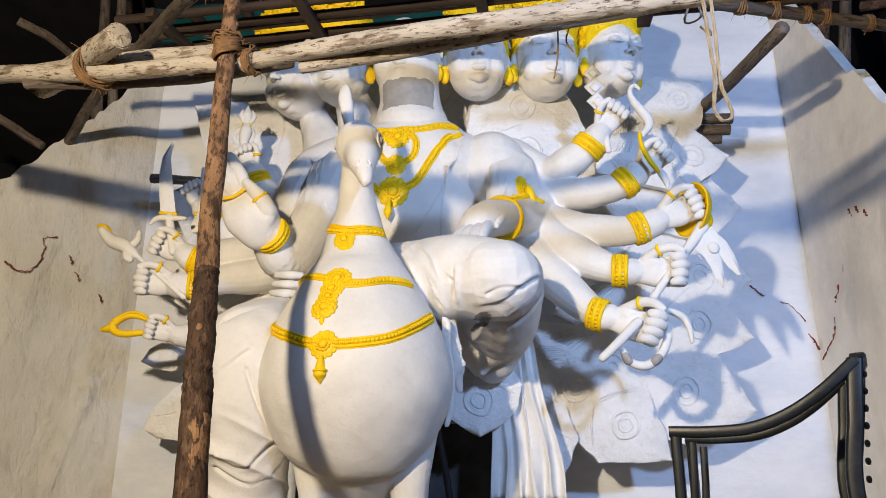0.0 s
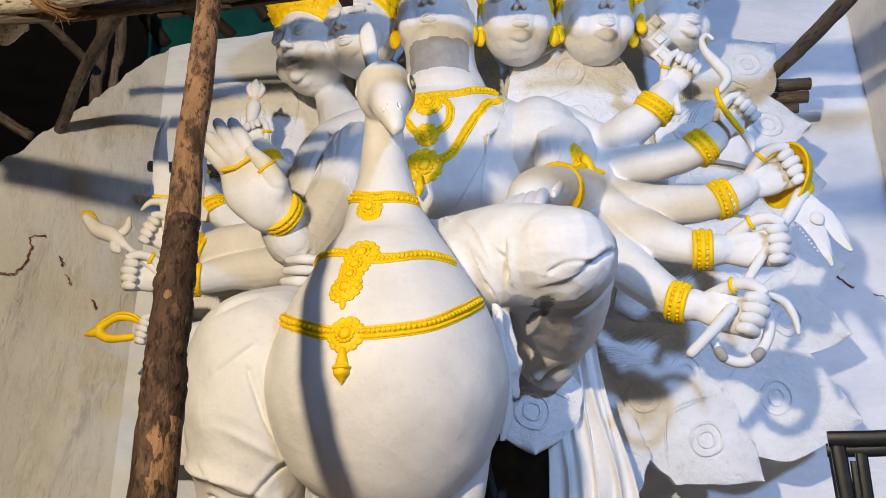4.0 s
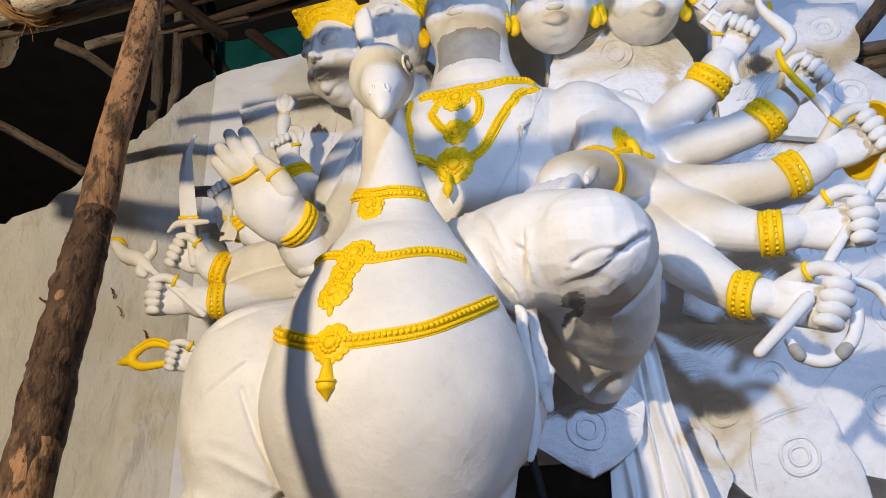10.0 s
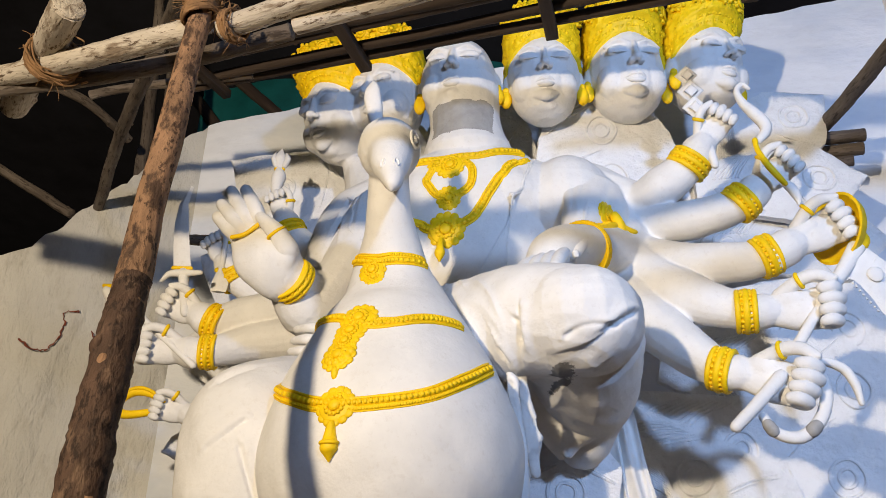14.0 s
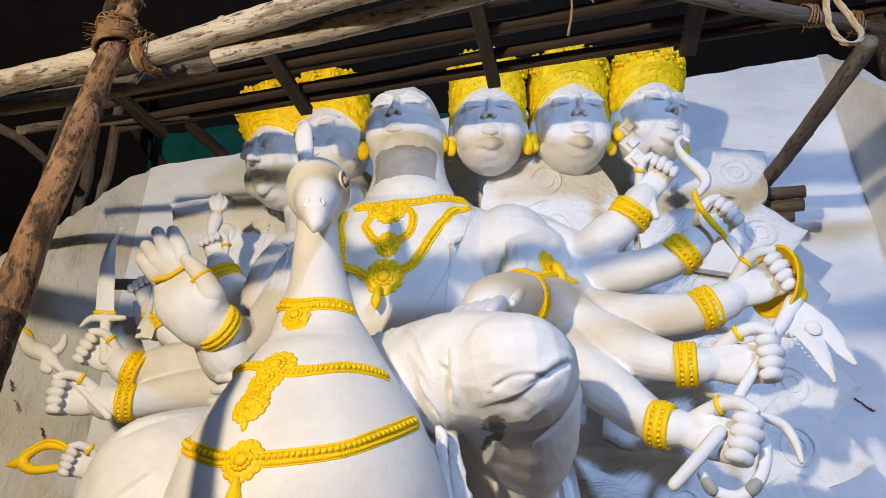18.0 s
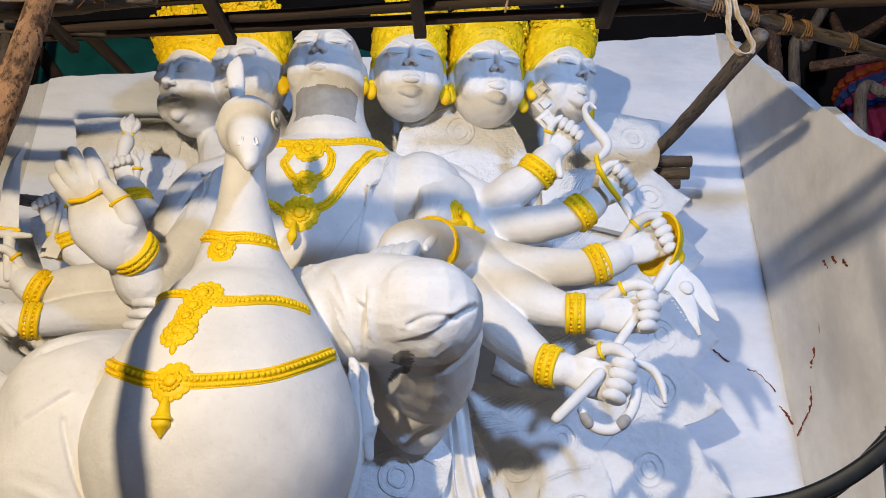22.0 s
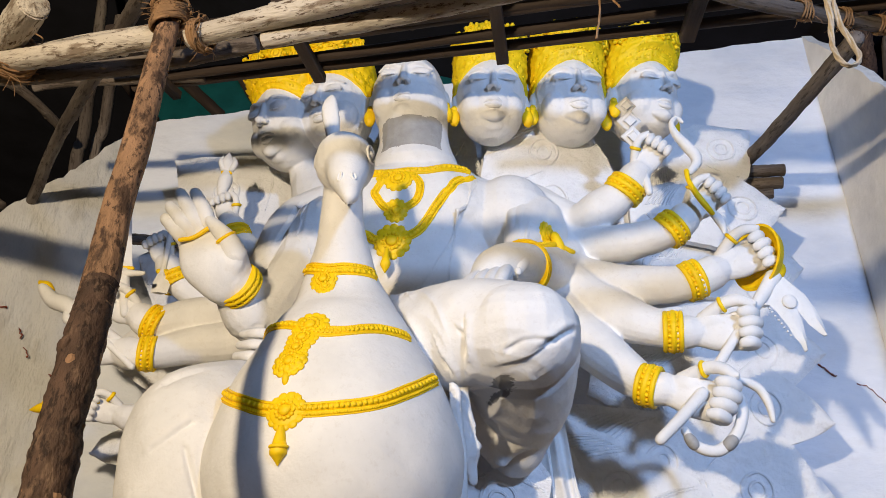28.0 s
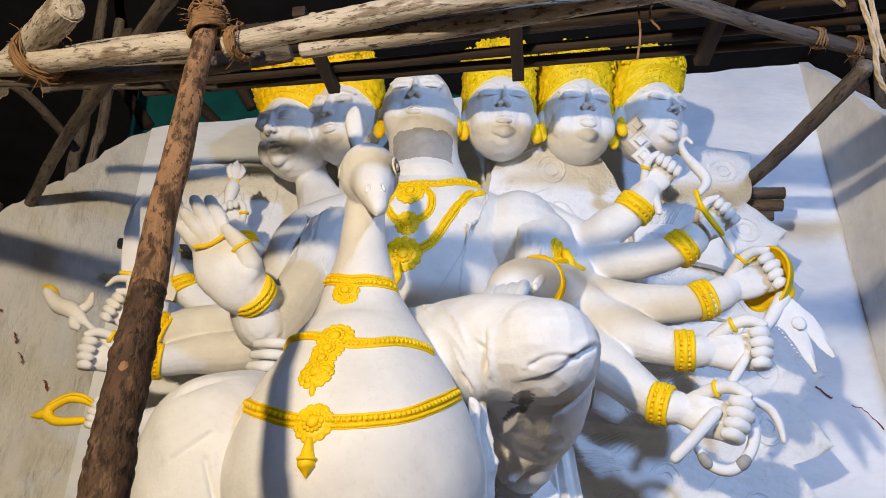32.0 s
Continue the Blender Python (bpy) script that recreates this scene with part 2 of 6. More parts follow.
class Blob:
    """Gathers closed shapes, each with a material slot."""

    def __init__(self):
        self.v, self.f, self.m = [], [], []

    def grid(self, rings, slot=0, caps=True, loop=False):
        o, k = len(self.v), len(rings[0])
        for r in rings:
            self.v.extend(tuple(p) for p in r)
        n = len(rings)
        for i in range(n if loop else n - 1):
            for j in range(k):
                a, b = o + i * k, o + ((i + 1) % n) * k
                self.f.append((a + j, a + (j + 1) % k, b + (j + 1) % k, b + j))
                self.m.append(slot)
        if caps and not loop:
            self.f += [tuple(o + j for j in reversed(range(k))), tuple(o + (n - 1) * k + j for j in range(k))]
            self.m += [slot, slot]

    def tube(self, rows, slot=0, sides=14, steps=6, flat=1.0, up=(0, 1, 0), bump=0.0, seed=0, round_ends=True, loop=False, sq=1.0):
        """rows: x, y, z, radius. sq below 1 squares the section. flat: thickness along up against the width."""
        c = catmull([*rows, rows[0]] if loop else rows, steps)
        if loop:
            c = c[:-1]
        rnd = random.Random(seed)
        rings, n = [], len(c)
        ref = Vector(up)
        for i in range(n):
            if loop:
                d = Vector(c[(i + 1) % n][:3] - c[i - 1][:3])
            else:
                d = Vector(c[min(i + 1, n - 1)][:3] - c[max(i - 1, 0)][:3])
            d.normalize()
            s = d.cross(ref)
            if s.length < 0.05:
                s = d.cross(Vector((1, 0, 0)))
            s.normalize()
            u = s.cross(d)
            r = max(c[i][3], 0.0005)
            p = Vector(c[i][:3])
            rad = [r * (1 + bump * (rnd.random() - 0.5)) for _ in range(sides)]
            rings.append((p, d, s, u, rad))
        out = []

        def ring(e, shrink=1.0, shift=0.0):
            p, d, s, u, rad = e
            cs = [(math.cos(2 * math.pi * j / sides), math.sin(2 * math.pi * j / sides)) for j in range(sides)]
            if sq < 1:
                cs = [(math.copysign(abs(a) ** sq, a), math.copysign(abs(c) ** sq, c)) for a, c in cs]
            return [p + d * shift + (s * cs[j][0] + u * cs[j][1] * flat) * rad[j] * shrink for j in range(sides)]
        if round_ends and not loop:
            e = rings[0]
            out += [ring(e, k, -e[4][0] * q) for k, q in ((0.35, 0.93), (0.75, 0.66))]
        out += [ring(e) for e in rings]
        if round_ends and not loop:
            e = rings[-1]
            out += [ring(e, k, e[4][0] * q) for k, q in ((0.75, 0.66), (0.35, 0.93))]
        self.grid(out, slot, loop=loop)

    def ell(self, c, r, slot=0, turn=None, seg=20, rows=12):
        m = turn or Matrix.Identity(3)
        out = []
        for i in range(1, rows):
            a = math.pi * i / rows
            out.append([Vector(c) + m @ Vector((r[0] * math.sin(a) * math.cos(2 * math.pi * j / seg), r[1] * math.sin(a) * math.sin(2 * math.pi * j / seg), -r[2] * math.cos(a))) for j in range(seg)])
        self.grid(out, slot)

    def mesh(self, name):
        me = bpy.data.meshes.new(name)
        me.from_pydata([tuple(p) for p in self.v], [], self.f)
        me.polygons.foreach_set("material_index", self.m)
        me.update()
        bm = bmesh.new()
        bm.from_mesh(me)
        bmesh.ops.recalc_face_normals(bm, faces=bm.faces)
        bm.to_mesh(me)
        bm.free()
        return me


def smooth(me, sharp=0):
    me.polygons.foreach_set("use_smooth", [True] * len(me.polygons))
    if sharp:
        me.set_sharp_from_angle(angle=radians(sharp))
    return me


def fuse(blob, voxel, rounds=4):
    """Melts the shapes of a blob into one skin."""
    ob = new("melt", blob.mesh("melt"))
    r = ob.modifiers.new("r", "REMESH")
    r.mode, r.voxel_size = "VOXEL", voxel
    s = ob.modifiers.new("s", "SMOOTH")
    s.factor, s.iterations = 0.5, rounds
    dg = bpy.context.evaluated_depsgraph_get()
    dg.update()
    me = bpy.data.meshes.new_from_object(ob.evaluated_get(dg))
    old = ob.data
    bpy.data.objects.remove(ob)
    bpy.data.meshes.remove(old)
    return me


def join(name, skin, extra, mats):
    """One mesh of the skin (slot 0) and the added shapes with slots of their own."""
    a, b = skin, extra.mesh("extra")
    va, vb = np.empty(len(a.vertices) * 3), np.empty(len(b.vertices) * 3)
    a.vertices.foreach_get("co", va)
    b.vertices.foreach_get("co", vb)
    o = len(a.vertices)
    faces = [tuple(p.vertices) for p in a.polygons] + [tuple(v + o for v in p.vertices) for p in b.polygons]
    slots = [p.material_index for p in a.polygons] + [p.material_index for p in b.polygons]
    me = bpy.data.meshes.new(name)
    me.from_pydata(np.concatenate([va, vb]).reshape(-1, 3).tolist(), [], faces)
    me.polygons.foreach_set("material_index", slots)
    for x in mats:
        me.materials.append(x)
    smooth(me)
    me.update()
    bpy.data.meshes.remove(a)
    bpy.data.meshes.remove(b)
    return me


def solid(name, blob, *mats, flatshade=False):
    me = blob.mesh(name)
    for x in mats:
        me.materials.append(x)
    if not flatshade:
        smooth(me, 48)
    return me


def thing(name, label, category, group="", kind="", at=(0, 0, 0)):
    ob = new(name)
    ob.location = at
    return tagged(ob, label, category, group, kind)


def part(name, me, parent, label=""):
    ob = new(name, me)
    ob.parent = parent
    bpy.context.view_layer.update()
    ob.matrix_parent_inverse = parent.matrix_world.inverted()
    return tagged(ob, label)


def slab(outline, y0, y1, slot=0, blob=None, wave=0.0, back=None):
    """A plate in the xz plane between two depths."""
    b = blob or Blob()
    front = [Vector((x, y0 + wave * noise.noise((x * 3, z * 3, y0)), z)) for x, z in outline]
    rear = [Vector((x, y1, z)) for x, z in outline]
    b.grid([front, rear], slot)
    return b


# ---- ground, staging, back walls ----
def sheet(name, outline, a, b, thick, mat, step=0.07, rough=0.012, seed=0, jag=0.0, ridges=()):
    """An upright plastered wall. outline: heights of the top edge against the way along a to b, from 0 to 1; the foot is at z 1.0."""
    a, b = Vector((*a, 0)), Vector((*b, 0))
    d = (b - a)
    w = d.length
    d.normalize()
    nrm = Vector((d.y, -d.x, 0))
    cols, rows = max(2, int(w / step)), 90
    xs = [o[0] for o in outline]
    zs = [o[1] for o in outline]
    bl = Blob()
    front, rear = [], []
    for i in range(cols + 1):
        u = i / cols
        top = float(np.interp(u, xs, zs)) + jag * noise.noise((u * 14, seed, 0.3)) + jag * 0.6 * noise.noise((u * 47, seed, 1.3))
        fr, re = [], []
        for j in range(rows + 1):
            z = 0.98 + (top - 0.98) * j / rows
            p = a + d * (u * w)
            k = rough * (noise.noise((u * w * 1.3 + seed, z * 0.9, 2)) * 1.6 + 0.6 * noise.noise((u * w * 5, z * 4, seed)))
            for u0, z0, u1, z1, wide, high in ridges:
                ex, ez = (u1 - u0) * w, z1 - z0
                f = max(-0.2, min(1.2, ((u - u0) * w * ex + (z - z0) * ez) / (ex * ex + ez * ez)))
                gap = ((u - u0) * w - f * ex) ** 2 + (z - z0 - f * ez) ** 2
                k += high * math.exp(-gap / wide ** 2)
            inner = 0.0 if 0 < i < cols else 1.0
            fr.append(p + nrm * k * (1 - inner) + Vector((0, 0, z)))
            re.append(p - nrm * thick + Vector((0, 0, z)))
        front.append(fr)
        rear.append(re)
    n = rows + 1
    for i in range(cols + 1):
        bl.v.extend(tuple(p) for p in front[i])
    m = len(bl.v)
    for i in range(cols + 1):
        bl.v.extend(tuple(p) for p in rear[i])
    for i in range(cols):
        for j in range(rows):
            q = i * n + j
            bl.f.append((q, q + n, q + n + 1, q + 1))
            bl.f.append((m + q, m + q + 1, m + q + n + 1, m + q + n))
            bl.m += [0, 0]
        t = i * n + rows
        bl.f.append((t, t + n, m + t + n, m + t))
        g = i * n
        bl.f.append((g, m + g, m + g + n, g + n))
        bl.m += [1, 0]
    for i in (0, cols):
        for j in range(rows):
            q = i * n + j
            bl.f.append((q, q + 1, m + q + 1, m + q))
            bl.m.append(1 if i == cols else 0)
    ob = new(name, solid(name, bl, mat, EDGE))
    return ob


gb = Blob()
gb.v = [(-900, -900, 0), (900, -900, 0), (900, 900, 0), (-900, 900, 0)]
gb.f, gb.m = [(0, 1, 2, 3)], [0]
tagged(new("ground", solid("ground", gb, EARTH, flatshade=True)), "trodden bare earth of the yard", "ground", kind="structure")

tagged(sheet("wall_back", [(0, 4.88), (0.16, 5.0), (0.81, 5.54), (1, 5.68)], (-2.35, 5.5), (2.83, 5.5), 0.07, BLUELITPLASTER, seed=1, jag=0.02), "smooth off-white plaster backing wall behind the statue", "wall", kind="structure")
tagged(sheet("wall_left", [(0, 3.2), (0.1, 3.35), (0.44, 3.78), (0.6, 4.12), (0.86, 4.66), (1, 4.88)], (-3.62, 4.726), (-2.35, 5.5), 0.07, GREYPLASTER, seed=4, jag=0.05, rough=0.025, step=0.03, ridges=((0.743, 1.557, 0.827, 2.040, 0.035, 0.030), (0.827, 2.040, 0.842, 2.195, 0.050, 0.020), (0.523, 2.829, 0.577, 3.404, 0.050, 0.018), (0.856, 2.422, 0.917, 2.826, 0.040, 0.020), (0.560, 2.170, 0.581, 2.687, 0.050, -0.020), (0.985, 1.624, 1.023, 2.135, 0.040, 0.020))), "angled grey plaster side wall with cracked surface", "wall", kind="structure")
tagged(sheet("wall_right", [(0, 5.68), (0.03, 5.6), (0.16, 5.3), (0.44, 4.5), (0.62, 4.03), (0.85, 3.48), (1, 3.2)], (2.83, 5.5), (2.72, 3.6), 0.08, PLASTER, seed=7, jag=0.06), "angled plaster side wall with a ragged white top edge", "wall", kind="structure")

# raised staging on which the statue and the chair stand
deck = thing("staging", "raised platform of old wooden boards under the statue", "platform")
bb = Blob()
for i in range(14):
    y0 = 2.5 + i * 0.222
    c = Blob()
    z = 1.0 - 0.004 * (i % 3)
    c.grid([[(-3.7, y0, z - 0.035), (-3.7, y0 + 0.212, z - 0.035), (-3.7, y0 + 0.212, z), (-3.7, y0, z)], [(3.0, y0, z - 0.035), (3.0, y0 + 0.212, z - 0.035), (3.0, y0 + 0.212, z), (3.0, y0, z)]])
    part("board", solid("board", c, BOARD, flatshade=True), deck)
for x in (-3.3, -1.2, 0.9, 2.7):
    for y in (2.6, 4.0, 5.4):
        c = Blob()
        c.tube([(x, y, 0.0, 0.05), (x, y, 0.955, 0.045)], round_ends=False, bump=0.1, seed=int(x * 7 + y))
        part("leg", solid("leg", c, BOARD), deck)

# folded dark sheet added where the gap behind the legs is only shaded
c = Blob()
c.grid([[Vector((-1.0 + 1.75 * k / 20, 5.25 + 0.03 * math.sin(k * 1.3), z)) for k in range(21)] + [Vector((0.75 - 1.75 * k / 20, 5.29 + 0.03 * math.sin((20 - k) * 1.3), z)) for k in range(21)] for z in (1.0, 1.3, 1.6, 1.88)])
tagged(new("dark_cloth", solid("dark_cloth", c, GAPSHADE)), "dark grey sheet standing in for the shaded gap behind the bird's legs", "cloth")

# black sheets stand in for the darkness of the shed behind and above
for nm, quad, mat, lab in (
        ("backdrop_north", [(-14, 11, 0), (14, 11, 0), (14, 11, 12), (-14, 11, 12)], BLACK, "black sheet standing in for the shed's dark interior"),
        ("backdrop_west", [(-9, 3.6, 0), (-9, 11, 0), (-9, 11, 12), (-9, 3.6, 12)], BLACK, "black sheet standing in for the shed's dark interior"),
        ("backdrop_east", [(9, 4.6, 0), (9, 11, 0), (9, 11, 12), (9, 4.6, 12)], BLACK, "black sheet standing in for the shed's dark interior"),
        # next two are unseen, added to keep skylight off the left side
        ("canopy", [(-9, -7, 6.2), (-1.2, -7, 6.2), (-1.2, 5.2, 7.2), (-9, 5.2, 7.2)], BLACK, "unseen black sheet added overhead to block skylight from the left"),
        ("wall_west", [(-9, -7, 0), (-9, 3.6, 0), (-9, 3.6, 7), (-9, -7, 7)], BLACK, "unseen black sheet added at the side to block skylight"),
        ("ceiling", [(-9, 5.0, 7.4), (9, 5.0, 7.4), (9, 11.2, 6.4), (-9, 11.2, 6.4)], BLACK, "black sheet standing in for the dark under the shed roof")):
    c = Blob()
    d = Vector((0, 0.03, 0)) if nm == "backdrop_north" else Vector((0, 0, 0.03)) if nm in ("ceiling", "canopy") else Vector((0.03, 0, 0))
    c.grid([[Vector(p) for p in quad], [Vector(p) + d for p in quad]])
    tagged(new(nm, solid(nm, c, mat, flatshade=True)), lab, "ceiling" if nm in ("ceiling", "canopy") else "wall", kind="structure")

# teal tarpaulin in soft folds, with its battens
tb = Blob()
rows_ = []
for i in range(41):
    x = -3.6 + 4.4 * i / 40
    fold = 0.06 * math.sin(x * 5.2) + 0.04 * noise.noise((x * 2, 0, 4))
    rows_.append([Vector((x, 7.6 + fold + 0.05 * noise.noise((x, z, 1)), z)) for z in np.linspace(3.4, 8.0, 12)] + [Vector((x, 7.63 + fold, z)) for z in np.linspace(8.0, 3.4, 12)])
tb.grid(rows_)
tagged(new("tarpaulin", solid("tarpaulin", tb, TARP)), "dark teal tarpaulin hanging in soft folds", "tarpaulin")


# ---- poles and ropes ----
def pole(name, rows, mat, label, category="pole", sides=14, bump=0.07, seed=1, group="", knots=3, wobble=0.006):
    """A round stick with knots and cut ends; rows as x, y, z, radius."""
    c = catmull(rows, 10)
    rnd = random.Random(seed)
    pts = []
    for i, r in enumerate(c):
        k = noise.noise((i * 0.31, seed * 3.7, 0))
        q = noise.noise((i * 0.27, seed * 1.7, 5))
        pts.append((r[0] + wobble * k, r[1] + wobble * q, r[2] + wobble * q, r[3] * (1 + 0.08 * k)))
    b = Blob()
    b.tube(pts, sides=sides, steps=2, bump=bump, seed=seed, round_ends=False)
    for q, i in ((-1, 0), (1, -1)):
        e = (Vector(pts[i][:3]) - Vector(pts[1 if i == 0 else -2][:3])).normalized()
        p, r = Vector(pts[i][:3]), pts[i][3]
        b.tube([(*(p - e * r * 0.2), r * 0.99), (*(p + e * r * 0.12), r * 0.9), (*(p + e * r * 0.2), r * 0.7)], sides=sides, steps=1, round_ends=False)
    for _ in range(knots):
        i = rnd.randrange(1, len(pts) - 1)
        p = Vector(pts[i][:3])
        a = rnd.random() * 6.28
        d = (Vector(pts[i + 1][:3]) - Vector(pts[i - 1][:3])).normalized()
        s = d.orthogonal().normalized()
        s.rotate(Matrix.Rotation(a, 3, d))
        r = pts[i][3]
        b.ell(p + s * r * 0.82, (r * 0.35, r * 0.35, r * 0.5), turn=d.to_track_quat("Z", "Y").to_matrix(), seg=10, rows=6)
    me = solid(name, b, mat)
    # the grain runs along local z
    a, e = Vector(rows[0][:3]), Vector(rows[-1][:3])
    turn = (e - a).to_track_quat("Z", "Y").to_matrix().to_4x4()
    m = Matrix.Translation(a) @ turn
    me.transform(m.inverted())
    ob = new(name, me)
    ob.matrix_world = m
    return tagged(ob, label or "-", category or "-", group)


def lashing(name, centre, axis, radius, width, turns, mat, label, thick=0.007, seed=0, tails=2, mess=0):
    """Rope wound round a joint, with loose fibres."""
    rnd = random.Random(seed)
    ax = Vector(axis).normalized()
    s = ax.orthogonal().normalized()
    u = ax.cross(s)
    ob = thing(name, label, "rope", at=centre)
    for k in range(2):
        pts = []
        n = turns * 10
        for i in range(n + 1):
            a = 2 * math.pi * i / 10
            w = (i / n - 0.5) * width
            skew = 0.35 * width * math.sin(a + k * 1.5) * (1 if k else -1)
            r = radius * (1 + 0.10 * rnd.random()) + thick * k
            p = Vector(centre) + (s * math.cos(a) + u * math.sin(a)) * r + ax * (w + skew)
            pts.append((*p, thick * (0.8 + 0.4 * rnd.random())))
        b = Blob()
        b.tube(pts, sides=7, steps=2, bump=0.25, seed=seed + k)
        part("winding", solid("winding", b, mat), ob)
    for i in range(mess):
        a, h = rnd.random() * 6.28, rnd.uniform(0.1, 0.9) * width
        r = radius * rnd.uniform(1.02, 1.35)
        turn = rnd.uniform(0.5, 2.2)
        b = Blob()
        b.tube([(*(Vector(centre) + (s * math.cos(a + turn * q) + u * math.sin(a + turn * q)) * r * (1 + 0.25 * math.sin(q * 3.1 + i)) + ax * (h + width * 0.5 * rnd.uniform(-1, 1) * q)), thick * rnd.uniform(0.55, 0.85) * (1 - 0.4 * q)) for q in (0, 0.35, 0.7, 1.0)], sides=6, steps=4, bump=0.3, seed=seed + i)
        part("strand", solid("strand", b, mat), ob)
    b = Blob()
    for i in range(tails * 14):
        a = rnd.random() * 6.28
        p = Vector(centre) + (s * math.cos(a) + u * math.sin(a)) * radius * 1.05 + ax * (rnd.random() - 0.5) * width * 1.4
        q = p + (s * math.cos(a) + u * math.sin(a)) * 0.03 * rnd.random() + Vector((rnd.uniform(-1, 1), rnd.uniform(-1, 1), rnd.uniform(-1.2, 0.6))) * 0.035
        b.tube([(*p, 0.0012), (*(p.lerp(q, 0.5) + Vector((0.004, 0, 0.004))), 0.001), (*q, 0.0007)], sides=4, steps=2)
    tagged(part("fibre", solid("fibre", b, mat), ob, "loose frayed fibres"), kind="stuff")
    return ob


POST = [(-0.56, 1.82, 0.0, 0.044), (-0.71, 2.17, 1.49, 0.042), (-0.79, 2.36, 2.3, 0.038), (-0.845, 2.51, 3.03, 0.033), (-0.855, 2.545, 3.22, 0.032), (-0.875, 2.6, 3.55, 0.03)]
post = pole("core", POST, PEELED, "", "", seed=3, knots=12, bump=0.06)
bark = pole("bark", [(x, y, z, r * 1.07) for x, y, z, r in (POST[0], POST[1], (-0.745, 2.25, 1.85, 0.041), (-0.765, 2.3, 2.05, 0.0385), (-0.775, 2.325, 2.16, 0.034))], BARK, "", "", seed=4, knots=9, bump=0.1)
stem = thing("wooden_post", "leaning wooden post, dark bark below, peeled above", "post", at=POST[0][:3])
bpy.context.view_layer.update()
for ob in (post, bark):
    del ob["label"], ob["category"]
    m = ob.matrix_world.copy()
    ob.parent = stem
    ob.matrix_parent_inverse = stem.matrix_world.inverted()
    ob.matrix_world = m
tagged(bark, "dark rough bark")
pole("wooden_rail", [(-2.5, 3.11, 3.33, 0.042), (-1.99, 2.92, 3.245, 0.041), (-1.4, 2.705, 3.125, 0.038), (-0.86, 2.545, 3.075, 0.036)], PALEWOOD, "pale peeled log lashed across the post", "log", seed=5, knots=4)
pole("wooden_rail", [(-0.8, 2.575, 3.09, 0.036), (-0.2, 2.40, 3.095, 0.037), (0.63, 2.20, 3.09, 0.04), (1.5, 2.0, 3.1, 0.042)], PALEWOOD, "pale peeled log lashed across the post", "log", seed=8, knots=5)
pole("wooden_rail", [(-0.56, 2.55, 3.055, 0.026), (0.0, 2.46, 3.10, 0.03), (0.6, 2.36, 3.17, 0.034), (1.6, 2.19, 3.26, 0.036)], PALEWOOD, "thinner pale peeled log under the other", "log", seed=9, knots=6)
pole("wooden_rail", [(-1.827, 2.860, 3.165)+(.03,), (-1.348, 2.800, 3.140)+(.03,), (-0.969, 2.750, 3.144)+(.03,), (-0.632, 2.700, 3.175)+(.028,)], GREYWOOD, "shaded grey log behind the front rail", "log", seed=11, knots=4)
pole("short_log", [(-1.27, 2.5, 3.165, 0.052), (-1.5, 2.72, 3.2, 0.052), (-1.9, 3.1, 3.28, 0.054)], PALEWOOD, "thick short log with a sawn end, tied to the rail", "log", seed=12, knots=3)
pole("wooden_rail", [(-2.7, 3.4, 3.45, 0.036), (-1.5, 2.86, 3.27, 0.034), (-0.9, 2.66, 3.2, 0.032)], PALEWOOD, "pale log behind the short sawn log", "log", seed=13, knots=3)
lashing("post_lashing", (-0.848, 2.52, 3.12), (-0.05, 0.1, 0.99), 0.041, 0.07, 9, ROPE, "thick frayed jute rope wound round the head of the post", 0.0052, 1, 5, mess=46)
lashing("rail_lashing", (-0.76, 2.56, 3.085), (0.97, -0.23, 0.0), 0.042, 0.025, 3, ROPE, "jute rope lashing the rails together", 0.005, 2, 3, mess=14)
lashing("rail_lashing", (-1.46, 2.72, 3.16), (0.75, -0.6, 0.0), 0.075, 0.035, 5, ROPE, "jute rope tying the short log to the rail", 0.005, 4, 2, mess=8)
lashing("pole_lashing", (-1.05, 2.76, 3.605), (-0.6, 0.75, 0.25), 0.04, 0.06, 6, ROPE, "jute rope wound round the crooked pole", 0.005, 6, 3, mess=10)

# the slatted walkway over the heads
for i in range(5):
    o = Vector((-0.03, -0.105, -0.014)) * i
    a, b2 = Vector((-1.75 + 0.25 * (i % 2), 4.05, 4.075)) + o, Vector((2.7 - 0.3 * (i % 3), 3.27, 3.985)) + o
    pole("walkway_slat", [(*a, 0.026), (*a.lerp(b2, 0.35), 0.027), (*a.lerp(b2, 0.7), 0.028), (*b2, 0.031)], DARKWOOD, "dark split-wood slat of the overhead walkway", "slat", seed=20 + i, group="walkway slats", knots=6, wobble=0.012, sides=10)


def batten(a, b, w, h, label, seed):
    a, b = Vector(a), Vector(b)
    m = Matrix.Translation(a) @ (b - a).to_track_quat("Z", "Y").to_matrix().to_4x4()
    ln = (b - a).length
    c = Blob()
    c.grid([[(x * w * (1 + 0.1 * noise.noise((k, x, seed))), y * h, ln * k / 6) for x, y in ((-0.5, -0.42), (-0.42, -0.5), (0.42, -0.5), (0.5, -0.42), (0.5, 0.42), (0.42, 0.5), (-0.42, 0.5), (-0.5, 0.42))] for k in range(7)])
    ob = new("cross_batten", solid("cross_batten", c, DARKWOOD, flatshade=True))
    ob.matrix_world = m
    return tagged(ob, label, "batten", "walkway battens")


